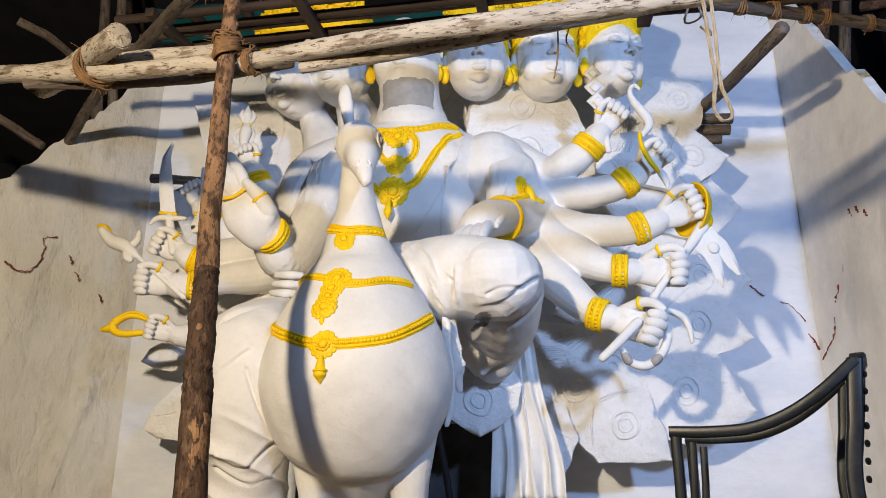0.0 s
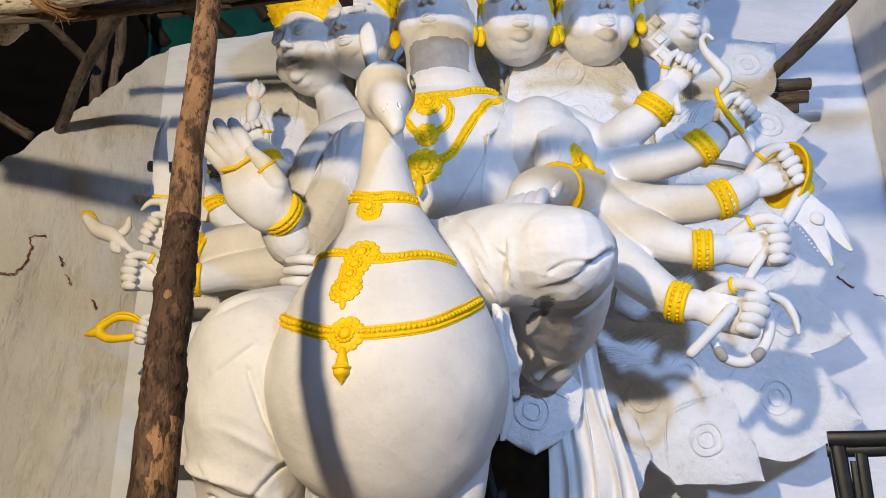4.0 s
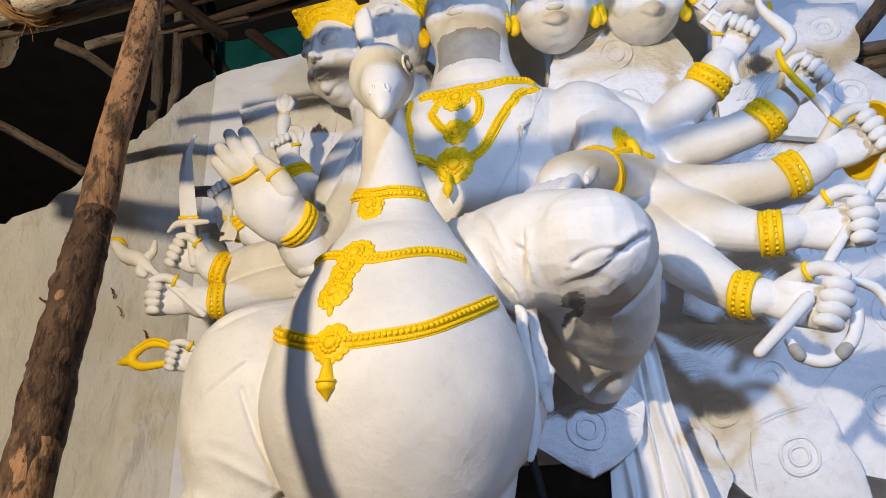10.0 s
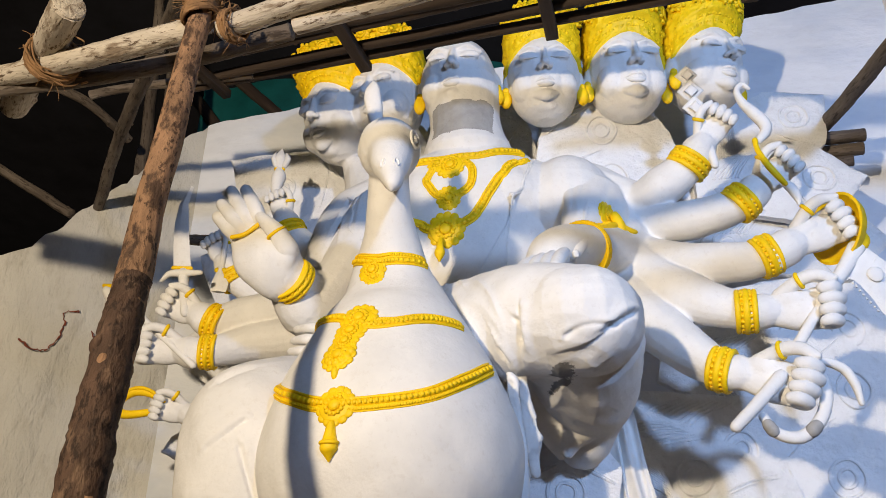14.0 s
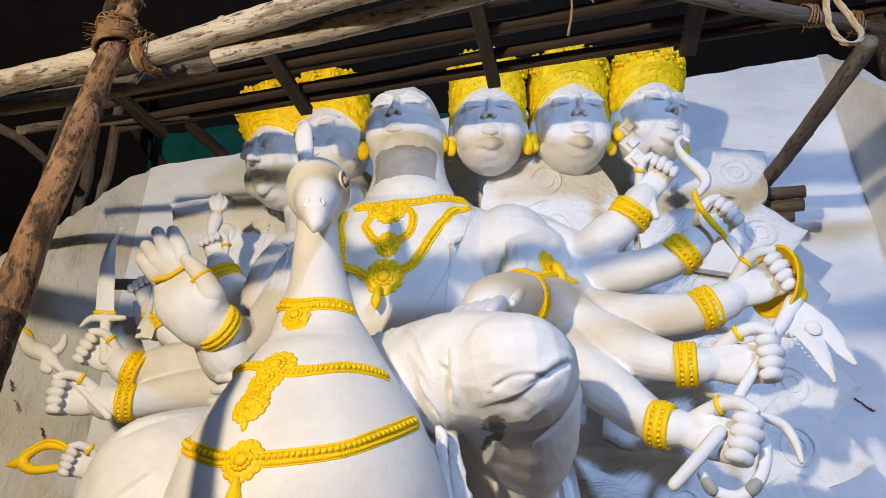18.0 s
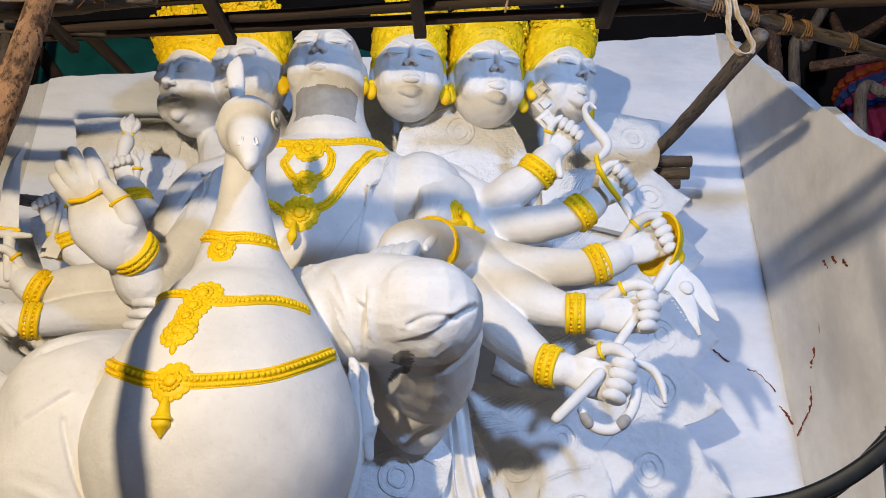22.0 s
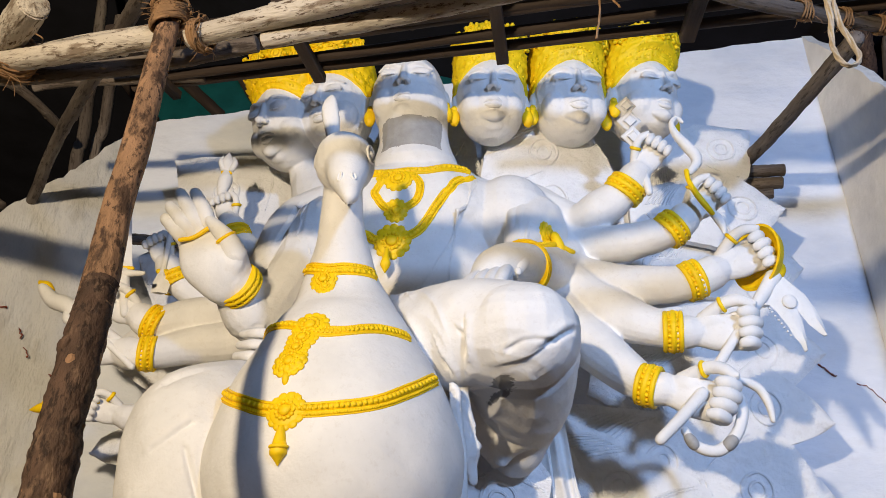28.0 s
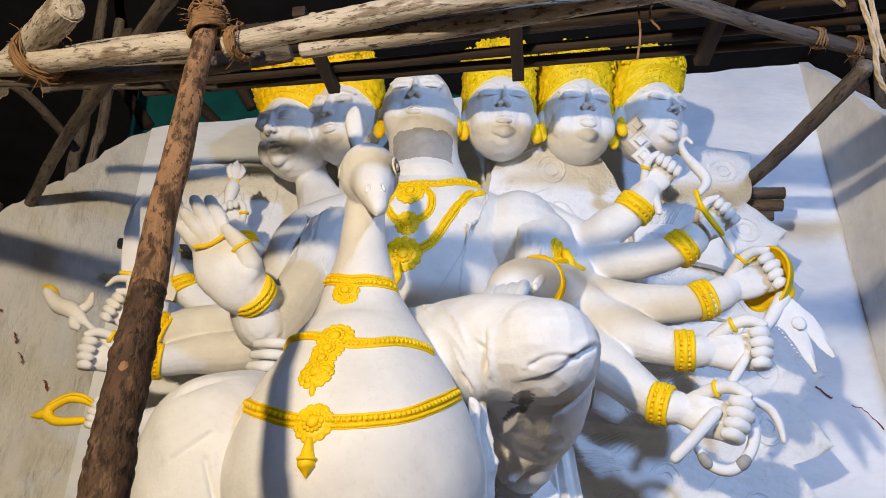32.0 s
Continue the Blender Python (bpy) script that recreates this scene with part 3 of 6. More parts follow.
batten((-0.78, 3.30, 3.955), (-0.69, 3.90, 4.0), 0.06, 0.05, "dark squared batten carrying the walkway slats", 1)
batten((0.17, 3.12, 3.945), (0.26, 3.75, 3.985), 0.06, 0.05, "dark squared batten carrying the walkway slats", 2)
batten((1.08, 2.96, 3.92), (1.13, 3.58, 3.965), 0.07, 0.05, "dark squared batten carrying the walkway slats", 3)
batten((-1.62, 3.48, 3.97), (-1.5, 4.05, 4.015), 0.05, 0.05, "dark squared batten carrying the walkway slats", 4)

pole("cross_pole", [(0.75, 3.05, 3.86, 0.036), (1.34, 3.27, 3.89, 0.036), (2.0, 3.5, 3.965, 0.034), (2.55, 3.69, 4.03, 0.033), (3.4, 3.98, 4.12, 0.03)], GREYWOOD, "grey round pole wound with thin cord", "pole", seed=31, knots=5)
for k, x in enumerate((0.2, 0.38, 0.55, 0.66, 0.92)):
    c = Vector((1.34, 3.27, 3.89)).lerp(Vector((2.55, 3.69, 4.03)), x)
    lashing("cord_wrap", c, (0.94, 0.33, 0.12), 0.04, 0.05, 3, ROPE, "thin brown cord wound round the grey pole", 0.004, 40 + k, 1)
pole("strut", [(1.85, 3.47, 3.86, 0.04), (1.86, 3.56, 3.875, 0.041), (1.93, 4.4, 4.06, 0.044), (2.0, 5.12, 4.25, 0.045)], GREYWOOD, "dark grey wooden strut propped from the beam ends to the pole", "strut", seed=33, knots=4)
for k, (dx, dz, dy, r) in enumerate(((0.0, 0.0, 0.0, 0.042), (-0.02, -0.085, 0.02, 0.04), (-0.08, -0.15, 0.05, 0.036), (-0.25, -0.10, 0.03, 0.036))):
    pole("beam_end", [(1.2, 5.2 + dy, 4.16 + dz, r), (1.87, 5.1 + dy, 4.15 + dz, r), (2.19 + dx, 5.02 + dy, 4.12 + dz, r)], GREYWOOD, "round beam end sticking out behind the fan", "beam", seed=50 + k, group="beam ends", knots=1)
pole("beam_end", [(-1.6, 5.1, 3.62, 0.035), (-1.95, 4.98, 3.6, 0.035), (-2.12, 4.95, 3.6, 0.035)], GREYWOOD, "round beam end sticking out behind the fan", "beam", seed=58, group="beam ends", knots=1)

pole("support_pole", [(-0.067, 4.600, 1.966, 0.021), (-0.012, 4.600, 1.693, 0.021), (0.065, 4.600, 1.283, 0.021)], BLACKWOOD, "thin black pole standing behind the bird's legs", "pole", seed=77, knots=1)

# crooked poles at the shed's edge
pole("crooked_pole", [(-0.86, 2.5, 3.52, 0.03), (-1.14, 2.88, 3.65, 0.033), (-1.40, 3.23, 3.77, 0.034), (-1.96, 3.92, 3.86, 0.036), (-2.4, 4.5, 3.98, 0.036), (-2.95, 5.25, 4.0, 0.036)], GREYWOOD, "crooked slanting pole with loose bark", "pole", seed=61, knots=7)
pole("crooked_pole", [(-4.190, 5.200, 4.638)+(.036,), (-3.528, 5.200, 4.244)+(.036,), (-3.111, 5.200, 3.976)+(.034,)], GREYWOOD, "short slanting pole meeting the crooked one", "pole", seed=62, knots=3)
pole("upright_pole", [(-2.35, 5.95, 0.0, 0.055), (-3.036, 5.900, 4.303)+(.05,), (-3.106, 5.900, 5.072)+(.048,), (-3.194, 5.900, 6.010)+(.045,), (-3.298, 5.900, 6.938)+(.045,)], GREYWOOD, "upright shed pole with peeling bark", "pole", seed=63, knots=5)
pole("upright_pole", [(-2.2, 6.15, 0.0, 0.05), (-3.011, 6.100, 4.517)+(.045,), (-3.070, 6.100, 5.329)+(.045,), (-3.171, 6.100, 6.534)+(.045,)], GREYWOOD, "upright shed pole beside another", "pole", seed=64, knots=5)
pole("slanting_pole", [(-3.282, 4.900, 4.893)+(.035,), (-3.074, 5.100, 4.831)+(.035,), (-3.002, 5.500, 4.796)+(.035,)], GREYWOOD, "slanting shed pole in the shade", "pole", seed=65, knots=4)
for k, (a, b2) in enumerate((((-3.178, 7.580, 7.020), (-2.626, 7.580, 6.468)), ((-4.068, 7.580, 7.320), (-3.380, 7.580, 6.420)), ((-2.611, 7.400, 7.266), (-2.257, 7.580, 6.691)))):
    pole("roof_batten", [(*a, 0.07), (*b2, 0.07)], DARKWOOD, "dark batten holding the tarpaulin", "batten", seed=70 + k, knots=1)
pole("bamboo_stub", [(-2.273, 4.000, 4.042)+(.026,), (-2.066, 4.020, 4.088)+(.026,), (-1.329, 3.950, 4.060)+(.028,)], GREYWOOD, "bamboo cane with a cut end under the walkway", "cane", seed=75, knots=3)


def hanging_rope(name, rows, mat, label, seed=0):
    ob = thing(name, label, "rope", at=rows[0][:3])
    c = catmull(rows, 8)
    for k in range(3):
        pts = []
        for i, r in enumerate(c):
            a = i * 0.55 + k * 2.094
            pts.append((r[0] + r[3] * 0.55 * math.cos(a), r[1] + r[3] * 0.55 * math.sin(a), r[2], r[3] * 0.62))
        b = Blob()
        b.tube(pts, sides=6, steps=2, bump=0.3, seed=seed + k)
        part("strand", solid("strand", b, mat), ob)
    return ob


hanging_rope("hanging_rope", [(0.88, 2.12, 3.2, 0.006), (0.885, 2.13, 2.95, 0.006), (0.90, 2.15, 2.78, 0.007), (0.89, 2.16, 2.67, 0.006), (0.915, 2.17, 2.625, 0.006), (0.95, 2.17, 2.65, 0.006), (0.92, 2.16, 2.76, 0.0065), (0.91, 2.13, 2.9, 0.006), (0.90, 2.11, 3.15, 0.006)], ROPE2, "pale hemp rope hanging in a doubled loop", 80)
hanging_rope("dangling_rope", [(0.908, 2.300, 3.184)+(.004,), (0.878, 2.300, 3.088)+(.004,), (0.938, 2.300, 3.111)+(.004,), (0.929, 2.300, 3.184)+(.004,)], ROPE2, "short loop of cord hanging from the rail", 84)
hanging_rope("dangling_rope", [(0.979, 2.300, 3.184)+(.004,), (0.949, 2.300, 3.123)+(.004,), (0.967, 2.300, 3.035)+(.004,), (0.933, 2.300, 3.069)+(.004,)], ROPE2, "short loop of cord hanging from the rail", 88)
hanging_rope("dangling_rope", [(0.434, 2.400, 3.142)+(.003,), (0.428, 2.400, 3.012)+(.003,), (0.410, 2.400, 2.918)+(.003,)], ROPE, "thin frayed cord hanging from the rail", 92)
hanging_rope("dangling_rope", [(0.480, 2.400, 3.144)+(.003,), (0.463, 2.400, 3.077)+(.003,), (0.486, 2.400, 3.030)+(.003,)], ROPE, "thin frayed cord hanging from the rail", 96)


# ---- the moulded plastic chair ----
def chair():
    """A monobloc armchair on the staging, built facing -x with its near front corner at the origin, then turned."""
    m = Matrix.Translation((0.81, 2.67, 1.0)) @ Matrix.Rotation(radians(-24), 4, "Z")
    ob = thing("plastic_armchair", "black moulded plastic armchair on the staging", "chair")
    ob.matrix_world = m

    def add(name, b, under=None):
        p = new(name, solid(name, b, PLASTIC))
        p.parent = under or ob
        return p

    def bar(name, rows, w, t, up, under=None):
        b = Blob()
        c = catmull([(*r, w / 2) for r in rows], 8)
        b.tube([tuple(r) for r in c], sides=20, steps=1, flat=t / w, up=up, round_ends=False, sq=0.4)
        return add(name, b, under)
    for y, s in ((0.0, 1), (0.46, -1)):
        arm = bar("arm", [(-0.01, y, 0.665), (0.13, y, 0.662), (0.26, y, 0.672), (0.38, y, 0.715), (0.49, y, 0.785), (0.60, y + 0.01 * s, 0.88)], 0.04, 0.055, (0, 1, 0))
        leg = bar("front_leg", [(0.01, y, 0.66), (0.008, y, 0.4), (-0.01, y, 0.2), (-0.03, y - 0.02 * s, 0.0)], 0.036, 0.05, (0, 1, 0))
        back = bar("back_leg", [(0.60, y + 0.01 * s, 0.885), (0.575, y, 0.7), (0.545, y, 0.43), (0.62, y - 0.02 * s, 0.0)], 0.05, 0.05, (0, 1, 0))
        bar("leg_rib", [(0.06, y + 0.03 * s, 0.63), (0.055, y + 0.03 * s, 0.5), (0.05, y + 0.03 * s, 0.43)], 0.028, 0.03, (0, 1, 0), leg)
        for k in range(7):
            z = 0.835 - k * 0.055
            c = Blob()
            c.ell((0.618 - 0.0055 * k * 1.1 + 0.004, y + 0.01 * s, z), (0.009, 0.02, 0.013), seg=8, rows=6)
            add("back_notch", c, back)
    b = Blob()
    b.grid([[(0.0 + 0.56 * i / 8, y, 0.43 - 0.03 * math.sin(math.pi * i / 8) - dz) for i in range(9)] + [(0.56 - 0.56 * i / 8, y, 0.40 - 0.03 * math.sin(math.pi * (8 - i) / 8) - dz) for i in range(9)] for y, dz in ((0, 0), (0.12, 0.012), (0.23, 0.02), (0.34, 0.012), (0.46, 0))])
    add("seat", b)
    bar("top_rail", [(0.60, 0.01, 0.88), (0.63, 0.1, 0.895), (0.638, 0.23, 0.9), (0.63, 0.36, 0.895), (0.60, 0.45, 0.88)], 0.05, 0.03, (1, 0, 0))
    for i in range(6):
        y = 0.06 + i * 0.068
        bar("back_slat", [(0.63, y, 0.89), (0.6, y, 0.7), (0.55, y, 0.44)], 0.04, 0.014, (1, 0, 0))


chair()


# ---- seen past the right-hand wall ----
drum = thing("draped_drum", "bundle draped in ribbed pink cloth with blue and orange bands", "bundle", at=(5.941, 7.600, 6.715))
dc = Vector((5.952, 7.600, 6.756))
for nm, z0, z1, mt, r in (("cloth", -4.5, 0.5, PINK, 0.42), ("band", -0.05, 0.06, BLUE, 0.445), ("band", 0.1, 0.2, ORANGE, 0.445), ("band", -0.32, -0.24, BLUE, 0.445)):
    b = Blob()
    b.grid([[dc + Vector(((r + 0.02 * math.cos(a * 22)) * k * math.cos(a), (r + 0.02 * math.cos(a * 22)) * k * math.sin(a), z)) for a in np.linspace(0, 2 * math.pi, 133)[:-1]] for z, k in ((z0, 1.0), (z0 * 0.5 + z1 * 0.5, 1.02), (z1, 0.97))])
    part(nm, solid(nm, b, mt), drum, "" if nm == "cloth" else "coloured band")
for k, (rows) in enumerate((
        [(2.95, 5.95, 0.0, 0.07), (3.445, 5.900, 4.922)+(.06,), (3.578, 5.900, 5.706)+(.06,), (3.628, 5.900, 6.161)+(.06,), (3.735, 5.900, 6.862)+(.06,)], [(4.638, 6.400, 6.979)+(.055,), (4.227, 6.300, 6.345)+(.055,), (3.921, 6.200, 5.705)+(.055,), (3.0, 6.2, 0.0, 0.06)],
        [(3.998, 6.000, 5.816)+(.05,), (4.214, 5.800, 5.738)+(.05,), (4.724, 5.600, 5.741)+(.05,)], [(3.3, 5.6, 0.0, 0.06), (3.966, 5.600, 4.815)+(.05,), (4.339, 5.600, 5.291)+(.05,), (4.760, 5.600, 5.869)+(.05,)],
        [(4.832, 6.600, 7.023)+(.05,), (4.870, 6.500, 6.637)+(.05,), (5.374, 6.400, 6.892)+(.05,)])):
    pole("stacked_pole", rows, GREYWOOD if k % 2 else BARK, "rough pole stacked in the shade behind the wall", "pole", seed=110 + k, group="stacked poles", knots=3)


# ---- cracks in the plaster ----
def crack(name, pts, r, mat, label, seed):
    rnd = random.Random(seed)
    c = catmull([(*p, r) for p in pts], 7)
    b = Blob()
    b.tube([(p[0] + rnd.uniform(-1, 1) * r * 1.5, p[1] - 0.004, p[2] + rnd.uniform(-1, 1) * r * 1.5, r * rnd.uniform(0.35, 1.3)) for p in c], sides=6, steps=1, bump=0.5, seed=seed)
    tagged(new(name, solid(name, b, mat)), label, "crack", kind="structure")


def on_wall(p, a, b):
    """The place at a height and way along a wall's foot line from a to b."""
    u, z = p
    return (a[0] + (b[0] - a[0]) * u, a[1] + (b[1] - a[1]) * u, z)


WB, WL, WR = ((-2.35, 5.5), (2.83, 5.5)), ((-3.62, 4.726), (-2.35, 5.5)), ((2.83, 5.5), (2.72, 3.6))
crack("plaster_crack", [(2.379, 5.500, 2.928), (2.465, 5.500, 2.852)], 0.007, CRACK, "red clay showing in a plaster crack", 1)
crack("plaster_crack", [(2.581, 5.500, 2.807), (2.663, 5.500, 2.776), (2.753, 5.500, 2.653)], 0.004, CRACK, "thin crack in the plaster", 2)
crack("plaster_crack", [(2.768, 5.500, 2.558), (2.819, 5.500, 2.472), (2.887, 5.500, 2.361)], 0.007, CRACK, "red clay showing in a plaster crack", 3)
RX = lambda u, z: on_wall((u, z), *WR)
crack("plaster_crack", [RX(0.02, 2.37), RX(0.13, 2.5), RX(0.16, 2.62)], 0.007, CRACK, "red clay showing in a plaster crack", 4)
crack("plaster_crack", [RX(0.19, 2.72), RX(0.24, 2.82)], 0.007, CRACK, "red clay showing in a plaster crack", 5)
crack("plaster_crack", [RX(0.28, 2.88), RX(0.34, 3.15), RX(0.36, 3.28)], 0.003, CRACK, "thin crack in the plaster", 6)
for k, (u, z) in enumerate(((0.4, 3.28), (0.45, 3.26), (0.5, 3.2))):
    crack("clay_smear", [RX(u, z), RX(u + 0.012, z - 0.05)], 0.007, CRACK, "smear of red clay on the plaster", 10 + k)
LX = lambda u, z: tuple(Vector(on_wall((u, z), *WL)) + Vector((0.013, -0.022, 0.0)))
crack("plaster_crack", [LX(0.39, 2.98), LX(0.47, 2.93), LX(0.52, 2.97), LX(0.55, 3.1), LX(0.54, 3.2), LX(0.6, 3.22)], 0.006, CRACK, "dark red crack running up the plaster", 20)
for k, (u, z) in enumerate(((0.66, 3.1), (0.7, 2.98), (0.82, 2.83))):
    crack("plaster_crack", [LX(u, z), LX(u + 0.02, z - 0.06)], 0.005, CRACK, "short dark red crack in the plaster", 30 + k)


# ---- statues ----
from mathutils.bvhtree import BVHTree


def frame_of(way, back=(0, 1, 0), flip=1):
    """A turn whose x runs along way and whose y runs away from the viewer."""
    x = Vector(way).normalized()
    y = Vector(back)
    y = (y - x * y.dot(x)).normalized()
    z = x.cross(y) * flip
    return Matrix((x, y, z)).transposed()


def fist(b, f, at, way, s, flip=1):
    """A closed hand from the wrist at `at`: flaring palm, four curled fingers and a thumb."""
    m = frame_of(way, flip=flip)
    o = Vector(at)

    def w(x, y, z, r):
        return (*(o + m @ Vector((x, y, z)) * s), r * s)
    b.tube([w(-0.03, 0, 0, 0.068), w(0.05, 0, 0, 0.08), w(0.14, 0.0, 0, 0.1), w(0.23, 0.0, -0.005, 0.088)], sides=20, flat=0.62, up=tuple(m @ Vector((0, 1, 0))))
    b.ell(o + m @ Vector((0.1, -0.025, 0.04)) * s, (0.085 * s, 0.045 * s, 0.05 * s), turn=m)
    for i in range(4):
        z = 0.083 - i * 0.052
        k = 1 - 0.04 * abs(i - 1.2)
        f.tube([w(0.205, 0.0, z * 0.92, 0.026), w(0.285 * k, -0.01, z, 0.029), w(0.312 * k, -0.052, z - 0.006, 0.029), w(0.285 * k, -0.094, z - 0.012, 0.029), w(0.238, -0.098, z - 0.018, 0.026)], sides=14, steps=5, bump=0.03, seed=i)
    f.tube([w(0.06, -0.02, 0.06, 0.034), w(0.155, -0.07, 0.118, 0.031), w(0.225, -0.09, 0.13, 0.029), w(0.285, -0.085, 0.112, 0.024)], sides=14, steps=5)
    f.ell(w(0.292, -0.1, 0.112, 0)[:3], (0.016 * s, 0.008 * s, 0.014 * s), turn=m, seg=10, rows=6)
    return w


def bracelet(b, at, way, r, width, slot=1, beads=22):
    """A beaded band: three rolls and two rows of beads."""
    m = frame_of(way)
    o = Vector(at)
    for k in (-0.42, 0.0, 0.42):
        n = 26
        b.tube([(*(o + m @ Vector((k * width, math.cos(2 * math.pi * j / n) * r, math.sin(2 * math.pi * j / n) * r))), width * (0.15 if k else 0.2)) for j in range(n)], slot, sides=8, steps=1, loop=True)
    n = 26
    out = []
    for k in (-0.5, 0.5):
        out.append([o + m @ Vector((k * width, math.cos(2 * math.pi * j / n) * r, math.sin(2 * math.pi * j / n) * r)) for j in range(n)])
    b.grid(out, slot)
    for k in (-0.21, 0.21):
        for j in range(beads):
            a = 2 * math.pi * j / beads
            b.ell(o + m @ Vector((k * width, math.cos(a) * r * 1.03, math.sin(a) * r * 1.03)), (width * 0.12,) * 3, slot, seg=6, rows=4)


def ring_band(b, at, way, r, t, slot=1):
    m = frame_of(way)
    o = Vector(at)
    b.tube([(*(o + m @ Vector((0, math.cos(a) * r, math.sin(a) * r))), t) for a in np.linspace(0, 2 * math.pi, 15)[:-1]], slot, sides=7, steps=1, loop=True)


def on_skin(bvh, pts, lift=0.0):
    out = []
    for p in pts:
        c, n, *_ = bvh.find_nearest(Vector(p))
        out.append(c + n * lift)
    return out


def strap(b, bvh, ctrl, r, slot=1, beads=True, steps=10, rows=2):
    """A raised cord that lies on the skin, with beads along it."""
    c = catmull([(*p[:3],) for p in ctrl], steps)
    line = on_skin(bvh, c, r * 0.25)
    rails = {}
    for q in (-1.0, 0.0, 1.0):
        row = []
        for i, p in enumerate(line):
            d = (line[min(i + 1, len(line) - 1)] - line[max(i - 1, 0)]).normalized()
            c0, nn, *_ = bvh.find_nearest(p)
            row.append(c0 + d.cross(nn) * r * q + nn * r * (0.1 if q else 0.0))
        rails[q] = row
        b.tube([(*p, r * (0.3 if q else 0.75)) for p in row], slot, sides=8, steps=1, flat=1.0)
    if beads:
        length = sum((line[i + 1] - line[i]).length for i in range(len(line) - 1))
        n = max(4, int(length / (r * 1.25)))
        for i in range(n):
            f = i / n * (len(line) - 1)
            k = int(f)
            p = rails[0.0][k].lerp(rails[0.0][min(k + 1, len(line) - 1)], f - k)
            c0, nn, *_ = bvh.find_nearest(p)
            d = (line[min(k + 1, len(line) - 1)] - line[max(k - 1, 0)]).normalized()
            side = d.cross(nn)
            m = Matrix((d, side, nn)).transposed()
            b.ell(c0 + nn * r * 0.62, (r * 0.5, r * 0.62, r * 0.42), slot, turn=m, seg=7, rows=5)


def rosette(b, bvh, at, size, slot=1, petals=9, tall=1.0, seed=0):
    """A moulded flower-shaped boss on the skin."""
    c, n, *_ = bvh.find_nearest(Vector(at))
    m = n.to_track_quat("Z", "Y").to_matrix()
    rnd = random.Random(seed)
    b.ell(c, (size * 0.78, size * 0.78 * tall, size * 0.15), slot, turn=m)
    b.ell(c + n * size * 0.16, (size * 0.3, size * 0.3, size * 0.16), slot, turn=m, seg=10, rows=6)
    for i in range(petals + 4):
        a = 2 * math.pi * i / (petals + 4)
        p = Vector((math.cos(a) * size * 0.74, math.sin(a) * size * 0.74 * tall, 0))
        q, nn, *_ = bvh.find_nearest(c + m @ p)
        b.ell(q, (size * 0.24, size * 0.24, size * (0.09 + 0.04 * rnd.random())), slot, turn=m, seg=9, rows=6)
        p *= 0.55
        b.ell(c + m @ p + n * size * 0.14, (size * 0.12, size * 0.12, size * 0.1), slot, turn=m, seg=6, rows=4)


def head(b, f, at, yaw, s, nod=0.0):
    """A plain oval head with brow, nose, lips and chin, looking along -y before it is turned."""
    m = Euler((radians(nod), 0, radians(yaw))).to_matrix()
    o = Vector(at)

    def e(c, r, t=None):
        b.ell(o + m @ Vector(c) * s, tuple(k * s for k in r), turn=m @ t if t else m)

    def tb(rows, flat=1.0, b=b):
        b.tube([(*(o + m @ Vector(r[:3]) * s), r[3] * s) for r in rows], sides=10, steps=4, flat=flat)
    e((0, 0.01, 0.01), (0.208, 0.225, 0.275))
    e((0, -0.02, -0.1), (0.185, 0.19, 0.18))
    e((0, -0.105, -0.2), (0.085, 0.065, 0.06))
    for x in (-1, 1):
        e((x * 0.1, -0.1, -0.1), (0.085, 0.09, 0.1))
        e((x * 0.085, -0.185, 0.045), (0.056, 0.03, 0.03))
        tb([(x * 0.03, -0.204, 0.034, 0.003), (x * 0.085, -0.215, 0.022, 0.004), (x * 0.14, -0.180, 0.036, 0.003)], b=f)
        tb([(x * 0.03, -0.2, 0.085, 0.012), (x * 0.085, -0.198, 0.105, 0.012), (x * 0.15, -0.155, 0.085, 0.008)])
        e((x * 0.026, -0.232, -0.04), (0.018, 0.022, 0.015))
        e((x * 0.2, 0.02, -0.02), (0.03, 0.05, 0.085))
    tb([(0, -0.203, 0.085, 0.013), (0, -0.228, 0.01, 0.017), (0, -0.258, -0.032, 0.022)])
    tb([(-0.05, -0.19, -0.125, 0.008), (0, -0.2, -0.125, 0.02), (0.05, -0.19, -0.125, 0.008)])
    tb([(-0.056, -0.192, -0.122, 0.005), (-0.02, -0.216, -0.108, 0.011), (0, -0.218, -0.112, 0.009), (0.02, -0.216, -0.108, 0.011), (0.056, -0.192, -0.122, 0.005)], b=f)
    tb([(-0.05, -0.191, -0.13, 0.006), (-0.02, -0.208, -0.143, 0.014), (0.02, -0.208, -0.143, 0.014), (0.05, -0.191, -0.13, 0.006)], b=f)
    tb([(-0.05, -0.17, -0.185, 0.02), (0, -0.19, -0.2, 0.035), (0.05, -0.17, -0.185, 0.02)])
    return m


